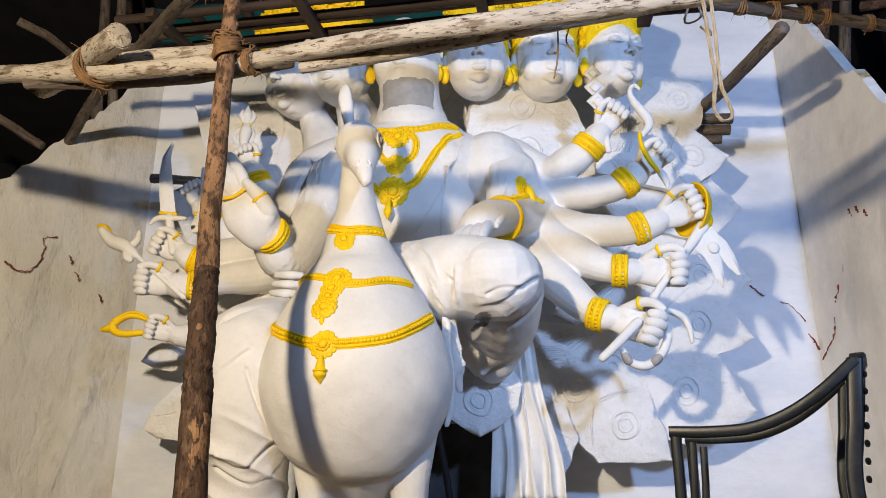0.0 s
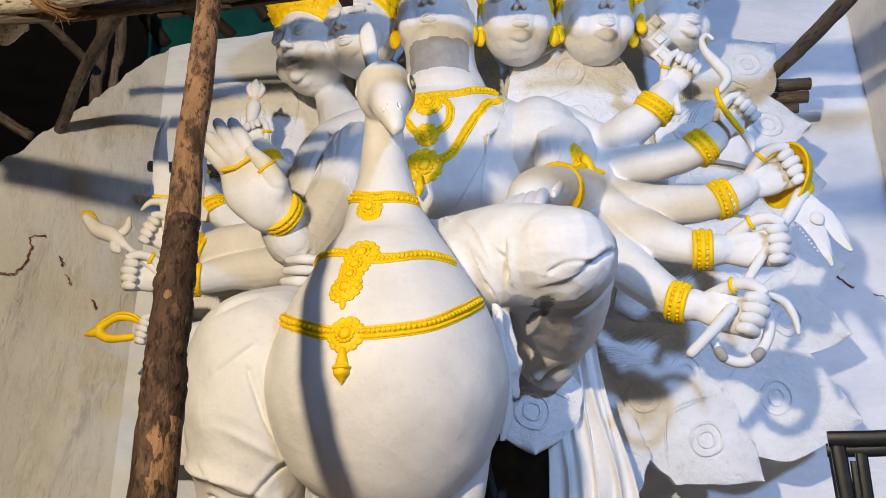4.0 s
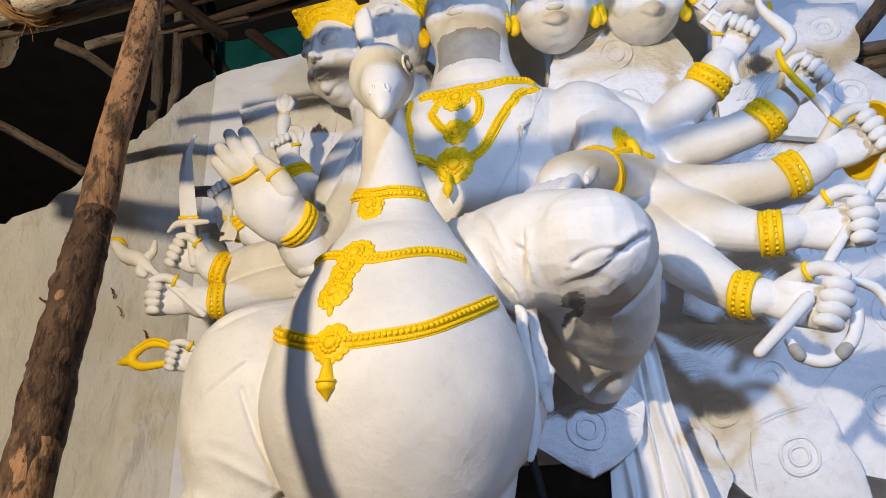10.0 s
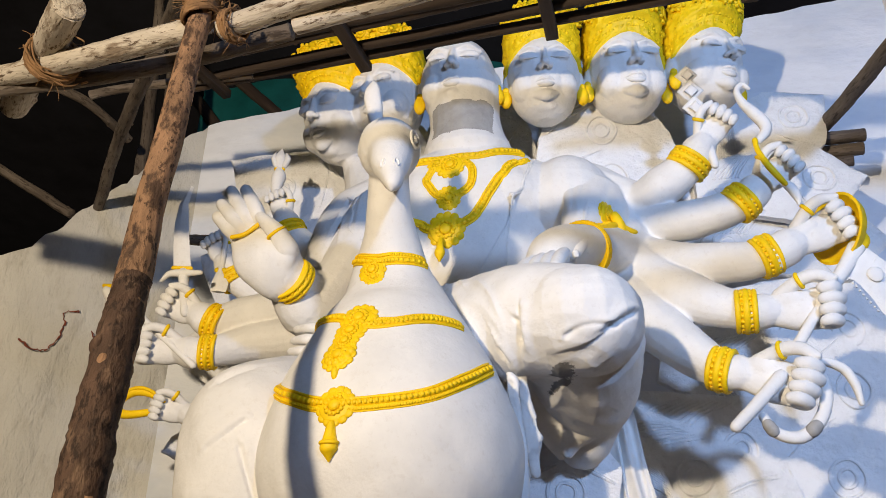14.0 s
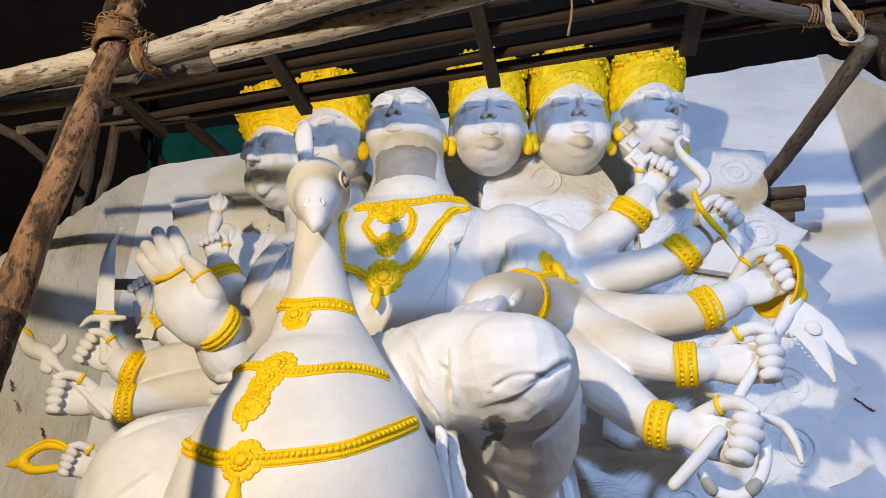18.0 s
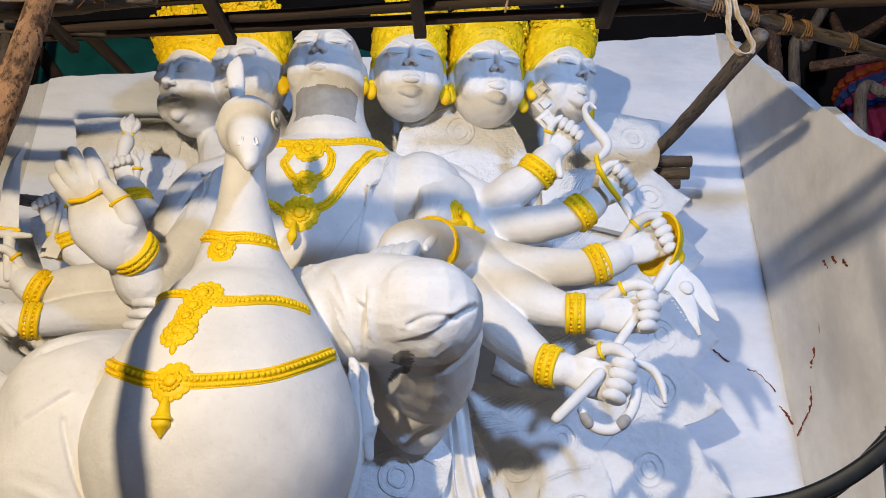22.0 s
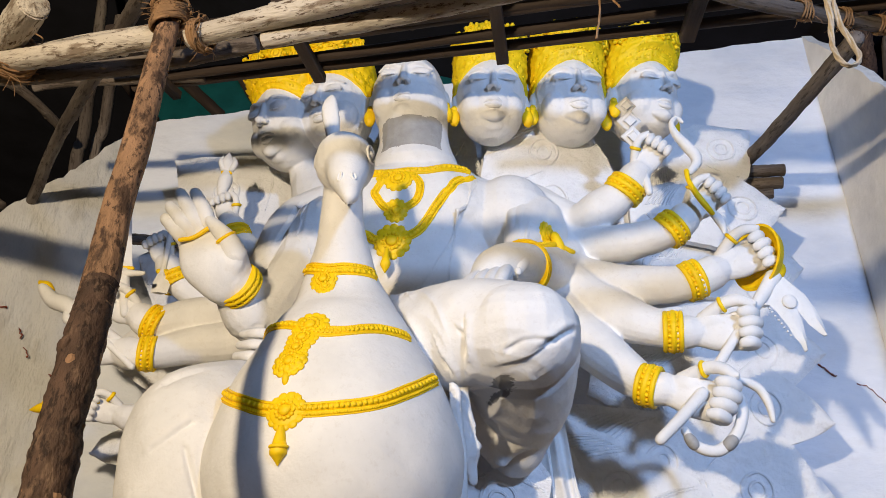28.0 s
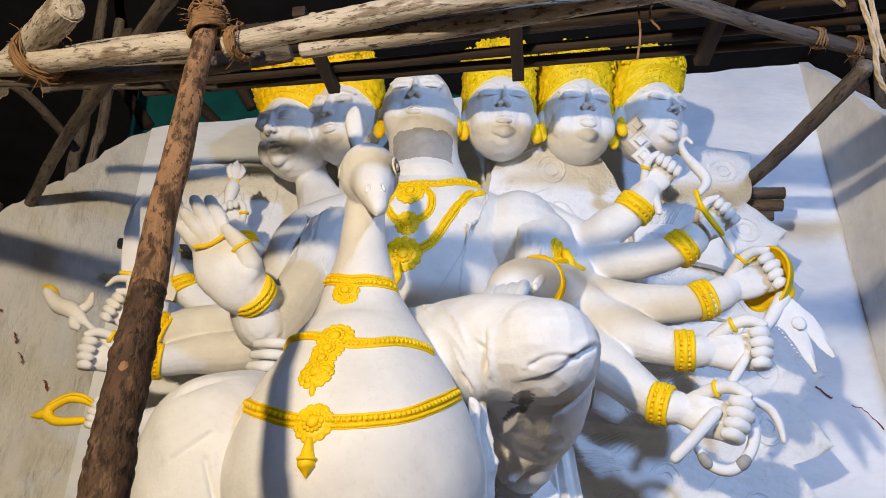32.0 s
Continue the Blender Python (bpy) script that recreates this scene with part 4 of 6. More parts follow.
def crown(b, at, m, s, slot=1, seed=0, height=0.3):
    """A tall moulded head-dress, its brow line arched, with rolls, beads and bosses."""
    o = Vector(at)
    n = 110
    key = [(0.0, 1.03), (0.03, 1.09), (0.07, 1.09), (0.09, 1.03), (0.15, 1.06), (0.22, 1.06), (0.3, 0.97), (0.37, 0.78), (0.42, 0.48), (0.44, 0.1)]
    prof = [(h, float(np.interp(h, [q[0] for q in key], [q[1] for q in key])), 0) for h in np.linspace(0, 0.44, 40)]
    rings = []
    for h, k0, _ in prof:
        ring = []
        for j in range(n):
            a = 2 * math.pi * j / n
            front = max(0.0, math.cos(a))
            arch = 0.09 * front ** 0.8 - 0.10 * (1 - front) + 0.02
            z = 0.08 + arch * max(0, 1 - h / 0.3) + h * height / 0.3
            skull = 1.05 * math.sqrt(max(0.05, 1 - ((min(z, 0.27) - 0.01) / 0.275) ** 2))
            k = skull + (k0 - skull) * min(1, h / 0.13) if skull < k0 else k0
            ww = 1 + 0.12 * abs(noise.noise((math.sin(a) * 9 + seed, math.cos(a) * 9, h * 34))) + 0.012 * math.sin(a * 24 + 3 * math.sin(h * 30))
            ring.append(o + m @ Vector((math.sin(a) * 0.205 * k * ww, 0.02 - math.cos(a) * 0.232 * k * ww, z)) * s)
        rings.append(ring)
    inner = [p.lerp(o + m @ Vector((0, 0.02, 0.1)) * s, 0.25) for p in rings[0]]
    b.grid([inner, *rings], slot, caps=False)
    rnd = random.Random(seed)
    for row, (h, k, size, cnt) in enumerate(((0.05, 1.085, 0.007, 70), (0.105, 1.02, 0.008, 60), (0.14, 1.05, 0.006, 70), (0.2, 1.05, 0.008, 50))):
        for j in range(cnt):
            a = 2 * math.pi * (j + 0.5 * (row % 2)) / cnt
            front = max(0.0, math.cos(a))
            arch = 0.09 * front ** 0.8 - 0.10 * (1 - front) + 0.02
            z = 0.08 + arch * max(0, 1 - h / 0.3) + h * height / 0.3
            skull = 1.05 * math.sqrt(max(0.05, 1 - ((min(z, 0.27) - 0.01) / 0.275) ** 2))
            kk = skull + (k - skull) * min(1, h / 0.13) if skull < k else k
            p = o + m @ Vector((math.sin(a) * 0.208 * kk, 0.02 - math.cos(a) * 0.236 * kk, z)) * s
            b.ell(p, (size * s, size * s, size * s * (1.0 + 0.5 * rnd.random())), slot, seg=7, rows=5)
    for a in (0.0, 0.55, -0.55, 1.1, -1.1):
        p = o + m @ Vector((math.sin(a) * 0.225, 0.02 - math.cos(a) * 0.252, 0.16 + 0.24 * height / 0.3 * 0.8)) * s
        tw = m @ Matrix.Rotation(a, 3, "Z")
        b.ell(p, (0.05 * s, 0.02 * s, 0.05 * s), slot, turn=tw, seg=12, rows=6)
        for q in range(8):
            c = Vector((math.cos(q * 0.785) * 0.05, -0.006, math.sin(q * 0.785) * 0.05)) * s
            b.ell(p + tw @ c, (0.014 * s,) * 3, slot, seg=6, rows=4)
        for rr in (0.014, 0.032):
            b.tube([(*(p + tw @ (Vector((math.cos(x) * rr, -0.02, math.sin(x) * rr)) * s)), 0.005 * s) for x in np.linspace(0, 6.283, 13)[:-1]], slot, sides=6, steps=1, loop=True)


def roughen(me, amp, scale, folds=(), creases=()):
    """Hand-made unevenness; folds: centre, radius, way, count per metre, depth."""
    n = len(me.vertices)
    co, no = np.empty(n * 3), np.empty(n * 3)
    me.vertices.foreach_get("co", co)
    me.vertices.foreach_get("normal", no)
    co, no = co.reshape(-1, 3), no.reshape(-1, 3)
    rng = np.random.default_rng(5)
    h = np.zeros(n)
    for k in range(14):
        w = rng.normal(size=3)
        w *= scale * (0.6 + rng.random() * 1.6) / np.linalg.norm(w)
        h += np.sin(co @ w + rng.random() * 6.28) / 14
    h *= amp * 2.2
    for c, r, way, dens, depth in folds:
        d = np.sqrt((((co - np.array(c)) / np.array(r)) ** 2).sum(1))
        mask = np.clip(1.25 - d, 0, 0.5) * 2
        way = np.array(way, float)
        way /= np.linalg.norm(way)
        ph = co @ way * dens * 6.28 + 1.6 * np.sin(co[:, 2] * 4.3 + co[:, 0] * 3.1) + 1.1 * np.sin(co[:, 0] * 9.1 - co[:, 1] * 7.7)
        wv = 1 - np.abs(np.sin(ph * 0.5))
        h += mask * depth * (wv ** 2.2 - 0.3) * (0.6 + 0.4 * np.sin(co @ np.array((3.3, 2.1, 2.7)) + 1))
    for pts, width, depth in creases:
        c = catmull(pts, 6)
        near = np.full(n, 9.0)
        over = np.zeros(n)
        box = ((co > c.min(0) - 0.25) & (co < c.max(0) + 0.25)).all(1)
        idx = np.nonzero(box)[0]
        for k in range(len(c) - 1):
            e = c[k + 1] - c[k]
            u = np.clip(((co[idx] - c[k]) @ e) / (e @ e), 0, 1)
            q = co[idx] - (c[k] + u[:, None] * e)
            d = np.sqrt(q[:, 0] ** 2 + (q[:, 1] * 0.35) ** 2 + q[:, 2] ** 2)
            better = d < near[idx]
            near[idx] = np.where(better, d, near[idx])
            side = q[:, 2] * e[0] - q[:, 0] * e[2]
            over[idx] = np.where(better, np.sign(side) * d, over[idx])
        facing = np.clip(-no[:, 1] * 2 + 0.6, 0, 1)
        h += facing * depth * (-np.exp(-(near / width) ** 2) + 0.4 * np.exp(-((over - 2.0 * width) / (1.7 * width)) ** 2) * (near < 0.2))
    me.vertices.foreach_set("co", (co + no * h[:, None]).ravel())
    me.update()


def deity():
    """The many-armed seated statue: one skin of white clay with painted ornaments."""
    w, y = Blob(), Blob()
    # trunk
    w.tube([(-0.239, 4.420, 4.202, 0.215), (-0.222, 4.400, 3.929, 0.201), (-0.214, 4.420, 3.773, 0.247)], sides=24)
    w.tube([(*(-0.215, 4.460, 3.781), 0.2), (*(-0.210, 4.460, 3.678), 0.38), (*(-0.217, 4.460, 3.494), 0.47), (*(-0.209, 4.460, 3.226), 0.43), (*(-0.196, 4.420, 2.928), 0.37), (*(-0.206, 4.350, 2.619), 0.42)], sides=48, steps=10, flat=0.66)
    w.ell((0.001, 4.360, 3.447), (0.22, 0.19, 0.17))
    w.ell((-0.411, 4.360, 3.461), (0.22, 0.19, 0.17))
    w.ell((0.310, 4.420, 3.438), (0.245, 0.24, 0.245))
    w.ell((0.053, 4.460, 3.459), (0.3, 0.26, 0.25))
    w.tube([(0.453, 4.340, 3.412, 0.126), (0.386, 4.200, 3.220, 0.116), (0.337, 4.080, 3.082, 0.085)], sides=20)
    w.tube([(0.503, 4.340, 3.420, 0.086), (0.510, 4.240, 3.258, 0.089), (0.489, 4.200, 3.185, 0.049)], sides=16)
    w.ell((-0.802, 4.450, 3.288), (0.21, 0.22, 0.24))
    w.tube([(-0.700, 4.500, 3.554, 0.151), (-0.830, 4.450, 3.388, 0.188), (-0.877, 4.360, 3.133, 0.184), (-0.869, 4.250, 2.854, 0.173), (-0.827, 4.150, 2.661, 0.150)], sides=28)
    w.ell((-0.301, 4.300, 2.553), (0.55, 0.45, 0.3))
    w.ell((0.028, 4.160, 3.353), (0.016, 0.016, 0.016))
    # leg on the right of the bird's neck
    w.tube([(-0.357, 4.050, 2.552, 0.232), (-0.114, 3.800, 2.522, 0.220), (0.072, 3.620, 2.489, 0.222), (0.197, 3.520, 2.456, 0.208), (0.252, 3.480, 2.432, 0.199)], sides=48, steps=10)
    w.ell((0.267, 3.500, 2.439), (0.235, 0.25, 0.2))
    w.ell((0.259, 3.740, 2.438), (0.27, 0.2, 0.2))
    w.tube([(0.282, 3.680, 2.445, 0.228), (0.301, 3.900, 2.396, 0.231), (0.329, 4.100, 2.340, 0.203), (0.328, 4.240, 2.274, 0.156), (0.303, 4.360, 2.161, 0.116)], sides=36)
    w.tube([(-0.238, 4.000, 2.560, 0.183), (-0.039, 3.950, 2.465, 0.152), (0.065, 4.060, 2.383, 0.135), (0.148, 4.180, 2.275, 0.117), (0.180, 4.220, 2.173, 0.079), (0.194, 4.250, 2.094, 0.023)], sides=30)
    w.tube([(0.316, 4.140, 2.264, 0.108), (0.252, 4.180, 2.176, 0.083), (0.224, 4.200, 2.097, 0.028)], sides=20)
    # leg on the left of the bird's neck
    w.tube([(-0.690, 4.000, 2.252, 0.206), (-0.840, 3.780, 2.201, 0.215), (-0.932, 3.560, 2.118, 0.220), (-0.952, 3.500, 2.032, 0.218), (-0.941, 3.500, 1.889, 0.225), (-0.925, 3.520, 1.749, 0.222), (-0.922, 3.580, 1.593, 0.203), (-0.921, 3.650, 1.416, 0.189), (-0.87, 3.66, 1.02, 0.155)], sides=48, steps=10)
    w.ell((-0.973, 3.520, 2.089), (0.19, 0.2, 0.2))
    # cloth gathered from the shoulder to the wrist
    rings = []
    top, low = [Vector(p) for p in ((0.285, 4.290, 3.552), (0.441, 4.280, 3.512), (0.574, 4.400, 3.430))], [Vector(p) for p in ((0.282, 3.980, 3.024), (0.336, 3.950, 3.013), (0.404, 4.000, 3.052))]
    for i in range(25):
        v = i / 24
        fr = []
        for j in range(61):
            h = j / 60
            a = top[0].lerp(top[1], h * 2) if h < 0.5 else top[1].lerp(top[2], h * 2 - 1)
            c = low[0].lerp(low[1], h * 2) if h < 0.5 else low[1].lerp(low[2], h * 2 - 1)
            e = v ** 0.85
            p = a.lerp(c, e)
            rim = math.sin(math.pi * h) ** 0.5
            pleat = abs(math.sin(h * 13.5 + 0.8 * math.sin(v * 2.5))) ** 0.8 * (0.004 + 0.026 * v * (1.25 - v))
            p += Vector((0.0, -0.03 * math.sin(math.pi * min(1, v * 1.1)) * rim - 0.02 * rim + 0.03 - pleat * rim, 0.01 * math.sin(h * 9) * v))
            fr.append(p)
        rings.append(fr + [q + Vector((0, 0.03, 0)) for q in fr[::-1]])
    y.grid(rings, 0)
    # cloth hanging behind the knee
    rings = []
    for i in range(29):
        v = i / 28
        le = np.array(catmull(((0.290, 4.500, 2.499), (0.295, 4.500, 2.037), (0.301, 4.500, 1.666), (0.282, 4.500, 1.395)), 8))
        ri = np.array(catmull(((0.542, 4.500, 2.499), (0.609, 4.500, 2.037), (0.696, 4.500, 1.666), (0.720, 4.500, 1.395)), 8))
        a, c = [Vector([float(np.interp(v * 24, range(25), e[:, q])) for q in range(3)]) for e in (le, ri)]
        fr, bk = [], []
        for j in range(49):
            h = j / 48
            h2 = h + 0.025 * math.sin(v * 4 + h * 9)
            fold = 0.055 * abs(math.sin(h2 * 15.5 + 0.5 * math.sin(v * 3))) ** 0.7 + 0.03 * math.sin(h * 5 + v * 2) + 0.012 * math.sin(h * 31 + v * 5)
            p = a.lerp(c, h) + Vector((0.008 * math.sin(h * 22 + v * 6), 0.02 + fold, 0.012 * math.sin(h * 17) * v))
            fr.append(p)
            bk.append(p + Vector((0, 0.03, 0)))
        rings.append(fr + bk[::-1])
    y.grid(rings, 0)
    w.tube([(0.009, 3.520, 2.247, 0.017), (0.027, 3.520, 2.117, 0.021), (0.040, 3.500, 1.948, 0.023), (0.039, 3.500, 1.828, 0.021), (0.018, 3.500, 1.747, 0.015)], sides=10, flat=0.6)
    w.tube([(0.048, 3.600, 2.268, 0.022), (0.068, 3.620, 2.095, 0.026), (0.082, 3.660, 1.931, 0.022)], sides=10, flat=0.6)
    # arms to the right
    arms = (
        ((0.433, 4.500, 3.529, 0.167), (0.670, 4.400, 3.396, 0.116), (0.773, 4.280, 3.406, 0.108), (0.905, 4.200, 3.485, 0.090), (0.971, 4.170, 3.563, 0.084)),
        ((0.409, 4.500, 3.358, 0.178), (0.684, 4.380, 3.254, 0.114), (0.906, 4.220, 3.194, 0.098), (1.090, 4.120, 3.210, 0.082), (1.173, 4.100, 3.272, 0.079)),
        ((0.398, 4.450, 3.170, 0.172), (0.683, 4.300, 3.015, 0.122), (0.888, 4.150, 2.921, 0.102), (1.118, 4.020, 2.888, 0.081), (1.230, 4.000, 2.929, 0.081)),
        ((0.429, 4.420, 3.218, 0.201), (0.643, 4.250, 2.921, 0.132), (0.812, 4.120, 2.747, 0.112), (0.991, 4.000, 2.632, 0.080), (1.071, 3.980, 2.625, 0.077)),
        ((0.393, 4.400, 3.084, 0.196), (0.586, 4.220, 2.743, 0.133), (0.711, 4.080, 2.536, 0.109), (0.842, 3.950, 2.371, 0.078), (0.909, 3.920, 2.343, 0.074)),
    )
    grips = []
    for rows in arms:
        w.tube(rows, sides=18)
    for rows, s in ((arms[0], 0.7), (arms[1], 0.72), (arms[2], 0.85), (arms[3], 0.9), (arms[4], 0.92)):
        a, c = Vector(rows[-2][:3]), Vector(rows[-1][:3])
        d = (c - a).normalized()
        grips.append((c, d, s))
        h = fist(w, y, c, d, s)
        bracelet(y, a.lerp(c, 0.1), d, rows[-2][3] * 1.05, 0.08)
        ring_band(y, h(0.15, -0.066, 0.116, 0)[:3], Vector(h(0.225, -0.085, 0.128, 0)[:3]) - Vector(h(0.08, -0.03, 0.075, 0)[:3]), 0.033 * s, 0.009)
    # arm resting on the knee
    w.tube([(0.480, 4.400, 3.325, 0.152), (0.576, 4.360, 3.145, 0.143), (0.469, 4.140, 3.005, 0.119), (0.343, 3.920, 2.915, 0.106)], sides=20)
    w.tube([(0.375, 3.950, 2.927, 0.107), (0.292, 3.840, 2.893, 0.116), (0.194, 3.740, 2.827, 0.106), (0.120, 3.680, 2.752, 0.059)], sides=24, flat=0.9, up=(0, 0, 1))
    for k in range(4):
        y.tube([step((0.237, 3.680, 2.798, 0.028), (0.195, 3.670, 2.783, 0.028), k), step((0.210, 3.560, 2.716, 0.029), (0.166, 3.560, 2.708, 0.029), k), step((0.190, 3.500, 2.660, 0.024), (0.147, 3.500, 2.654, 0.024), k)], 0, sides=14, steps=5)
    y.tube([(0.345, 3.800, 2.919, 0.036), (0.314, 3.740, 2.865, 0.033), (0.291, 3.710, 2.821, 0.031), (0.277, 3.700, 2.788, 0.021)], 0, sides=14, steps=5)
    y.ell((0.285, 3.675, 2.790), (0.014, 0.008, 0.02), 0, seg=10, rows=6)
    # arms to the left
    la = (
        (((-0.827, 4.450, 3.290, 0.150), (-1.041, 4.500, 3.215, 0.103), (-1.137, 4.520, 3.290, 0.092), (-1.233, 4.520, 3.388, 0.081), (-1.264, 4.520, 3.461, 0.082)), 0.6),
        (((-0.894, 4.500, 3.056, 0.149), (-1.260, 4.500, 2.954, 0.090), (-1.383, 4.480, 3.020, 0.081), (-1.495, 4.460, 3.092, 0.076), (-1.550, 4.450, 3.178, 0.070)), 0.58),
        (((-0.875, 4.450, 2.907, 0.159), (-1.097, 4.400, 2.873, 0.115), (-1.302, 4.320, 2.827, 0.099), (-1.478, 4.260, 2.769, 0.081), (-1.541, 4.250, 2.794, 0.081)), 0.7),
        (((-0.873, 4.450, 2.845, 0.158), (-1.099, 4.350, 2.704, 0.117), (-1.301, 4.280, 2.659, 0.094), (-1.461, 4.200, 2.597, 0.073), (-1.552, 4.180, 2.597, 0.081)), 0.74),
        (((-1.051, 4.500, 2.511, 0.142), (-1.320, 4.450, 2.396, 0.095), (-1.539, 4.420, 2.343, 0.078), (-1.514, 4.420, 2.325, 0.064), (-1.601, 4.400, 2.341, 0.064)), 0.6),
    )
    left = []
    for i, (rows, s) in enumerate(la):
        w.tube(rows, sides=18)
        a, c = Vector(rows[-2][:3]), Vector(rows[-1][:3])
        d = (c - a).normalized()
        left.append((c, d, s))
        h = fist(w, y, c, d, s, flip=-1)
        if i < 4:
            bracelet(y, a, d, rows[-2][3] * 1.06, 0.07)
        ring_band(y, h(0.15, -0.066, 0.116, 0)[:3], Vector(h(0.225, -0.085, 0.128, 0)[:3]) - Vector(h(0.08, -0.03, 0.075, 0)[:3]), 0.034 * s, 0.009)
    # the open palm
    w.tube([(-0.761, 4.250, 2.880, 0.145), (-0.853, 4.100, 2.804, 0.135), (-0.920, 3.940, 2.777, 0.119), (-0.965, 3.800, 2.786, 0.104)], sides=20)
    w.tube([(-0.944, 3.800, 2.769, 0.104), (-0.989, 3.740, 2.804, 0.129), (-1.047, 3.720, 2.878, 0.139), (-1.125, 3.730, 2.975, 0.099)], sides=28, steps=8, flat=0.6)
    w.ell((-0.953, 3.700, 2.863), (0.062, 0.05, 0.085))
    w.ell((-1.085, 3.690, 2.857), (0.05, 0.04, 0.09))
    for rows in (((-1.171, 3.700, 2.954, 0.034), (-1.201, 3.670, 2.984, 0.032), (-1.274, 3.700, 3.061, 0.027)), ((-1.138, 3.700, 2.978, 0.034), (-1.180, 3.660, 3.026, 0.034), (-1.263, 3.700, 3.124, 0.027)), ((-1.106, 3.700, 2.996, 0.037), (-1.149, 3.660, 3.069, 0.034), (-1.238, 3.720, 3.203, 0.027)), ((-1.070, 3.700, 3.015, 0.036), (-1.091, 3.660, 3.079, 0.034), (-1.174, 3.730, 3.211, 0.027))):
        y.tube(rows, 0, sides=14, steps=5)
    y.tube([(-0.935, 3.690, 2.875, 0.053), (-0.961, 3.650, 2.928, 0.042), (-1.007, 3.640, 2.975, 0.035), (-1.052, 3.650, 3.022, 0.026)], 0, sides=14, steps=5)
    bracelet(y, (-0.937, 3.800, 2.779), Vector((-1.017, 3.740, 2.843)) - Vector((-0.920, 3.940, 2.777)), 0.1, 0.055)
    y.tube([(-1.174, 3.655, 2.934, 0.010), (-1.111, 3.645, 2.942, 0.010), (-1.046, 3.645, 2.994, 0.010)], 1, sides=8)
    ring_band(y, (-0.973, 3.648, 2.939), Vector((-1.007, 3.640, 2.975)) - Vector((-0.935, 3.690, 2.875)), 0.042, 0.008)
    # knuckles near the bird's shoulder
    for k in range(4):
        y.tube([step((-0.880, 3.760, 2.539, 0.017), (-0.889, 3.760, 2.491, 0.017), k), step((-0.797, 3.700, 2.524, 0.022), (-0.809, 3.700, 2.475, 0.022), k), step((-0.740, 3.720, 2.526, 0.019), (-0.752, 3.720, 2.477, 0.019), k)], 0, sides=14, steps=5)
    w.tube([(-0.664, 4.250, 3.307, 0.165), (-0.806, 4.050, 2.820, 0.133), (-0.885, 3.950, 2.677, 0.123), (-0.947, 3.880, 2.731, 0.104)], sides=18)
    w.tube([(-0.680, 4.700, 4.202, 0.104), (-0.625, 4.700, 3.913, 0.120), (-0.565, 4.650, 3.651, 0.161)], sides=18)
    # heads
    heads = (((-0.261, 4.430, 4.256), -4, 1.07, 0), ((0.231, 4.450, 4.257), 2, 1.02, 1), ((0.713, 4.520, 4.300), 8, 1.06, 1), ((1.182, 4.580, 4.347), 24, 1.04, 1), ((-0.720, 4.620, 4.317), -24, 1.04, 1), ((-1.045, 4.700, 4.268), -30, 1.08, 1))
    for i, (at, yaw, s, has) in enumerate(heads):
        m = head(w, y, at, yaw, s, nod=(0, 6, 6, 5, 9, 16)[i])
        if has:
            # crowns 1 to 3 take the duller yellow, their shade put into the colour
            crown(y, at, m, s, 2 if i in (1, 2, 3) else 1, seed=i)
        if i > 3:
            w.tube([(*(Vector(at) + Vector((0.05, 0.12, -0.1))), 0.1), (*(Vector(at) + Vector((0.14, 0.1, -0.33))), 0.12), (*(Vector(at) + Vector((0.25, 0.05, -0.6))), 0.2)], sides=20)
        for x in (-1, 1):
            if i in (0, 1, 2, 3):
                p = Vector(at) + m @ Vector((x * 0.215, -0.02, -0.12)) * s
                y.ell(p, (0.035, 0.03, 0.06), 1, seg=12, rows=8)
                y.ell(p + Vector((0, 0, 0.06)), (0.022, 0.022, 0.025), 1, seg=10, rows=6)
    skin = fuse(w, 0.0075, 2)
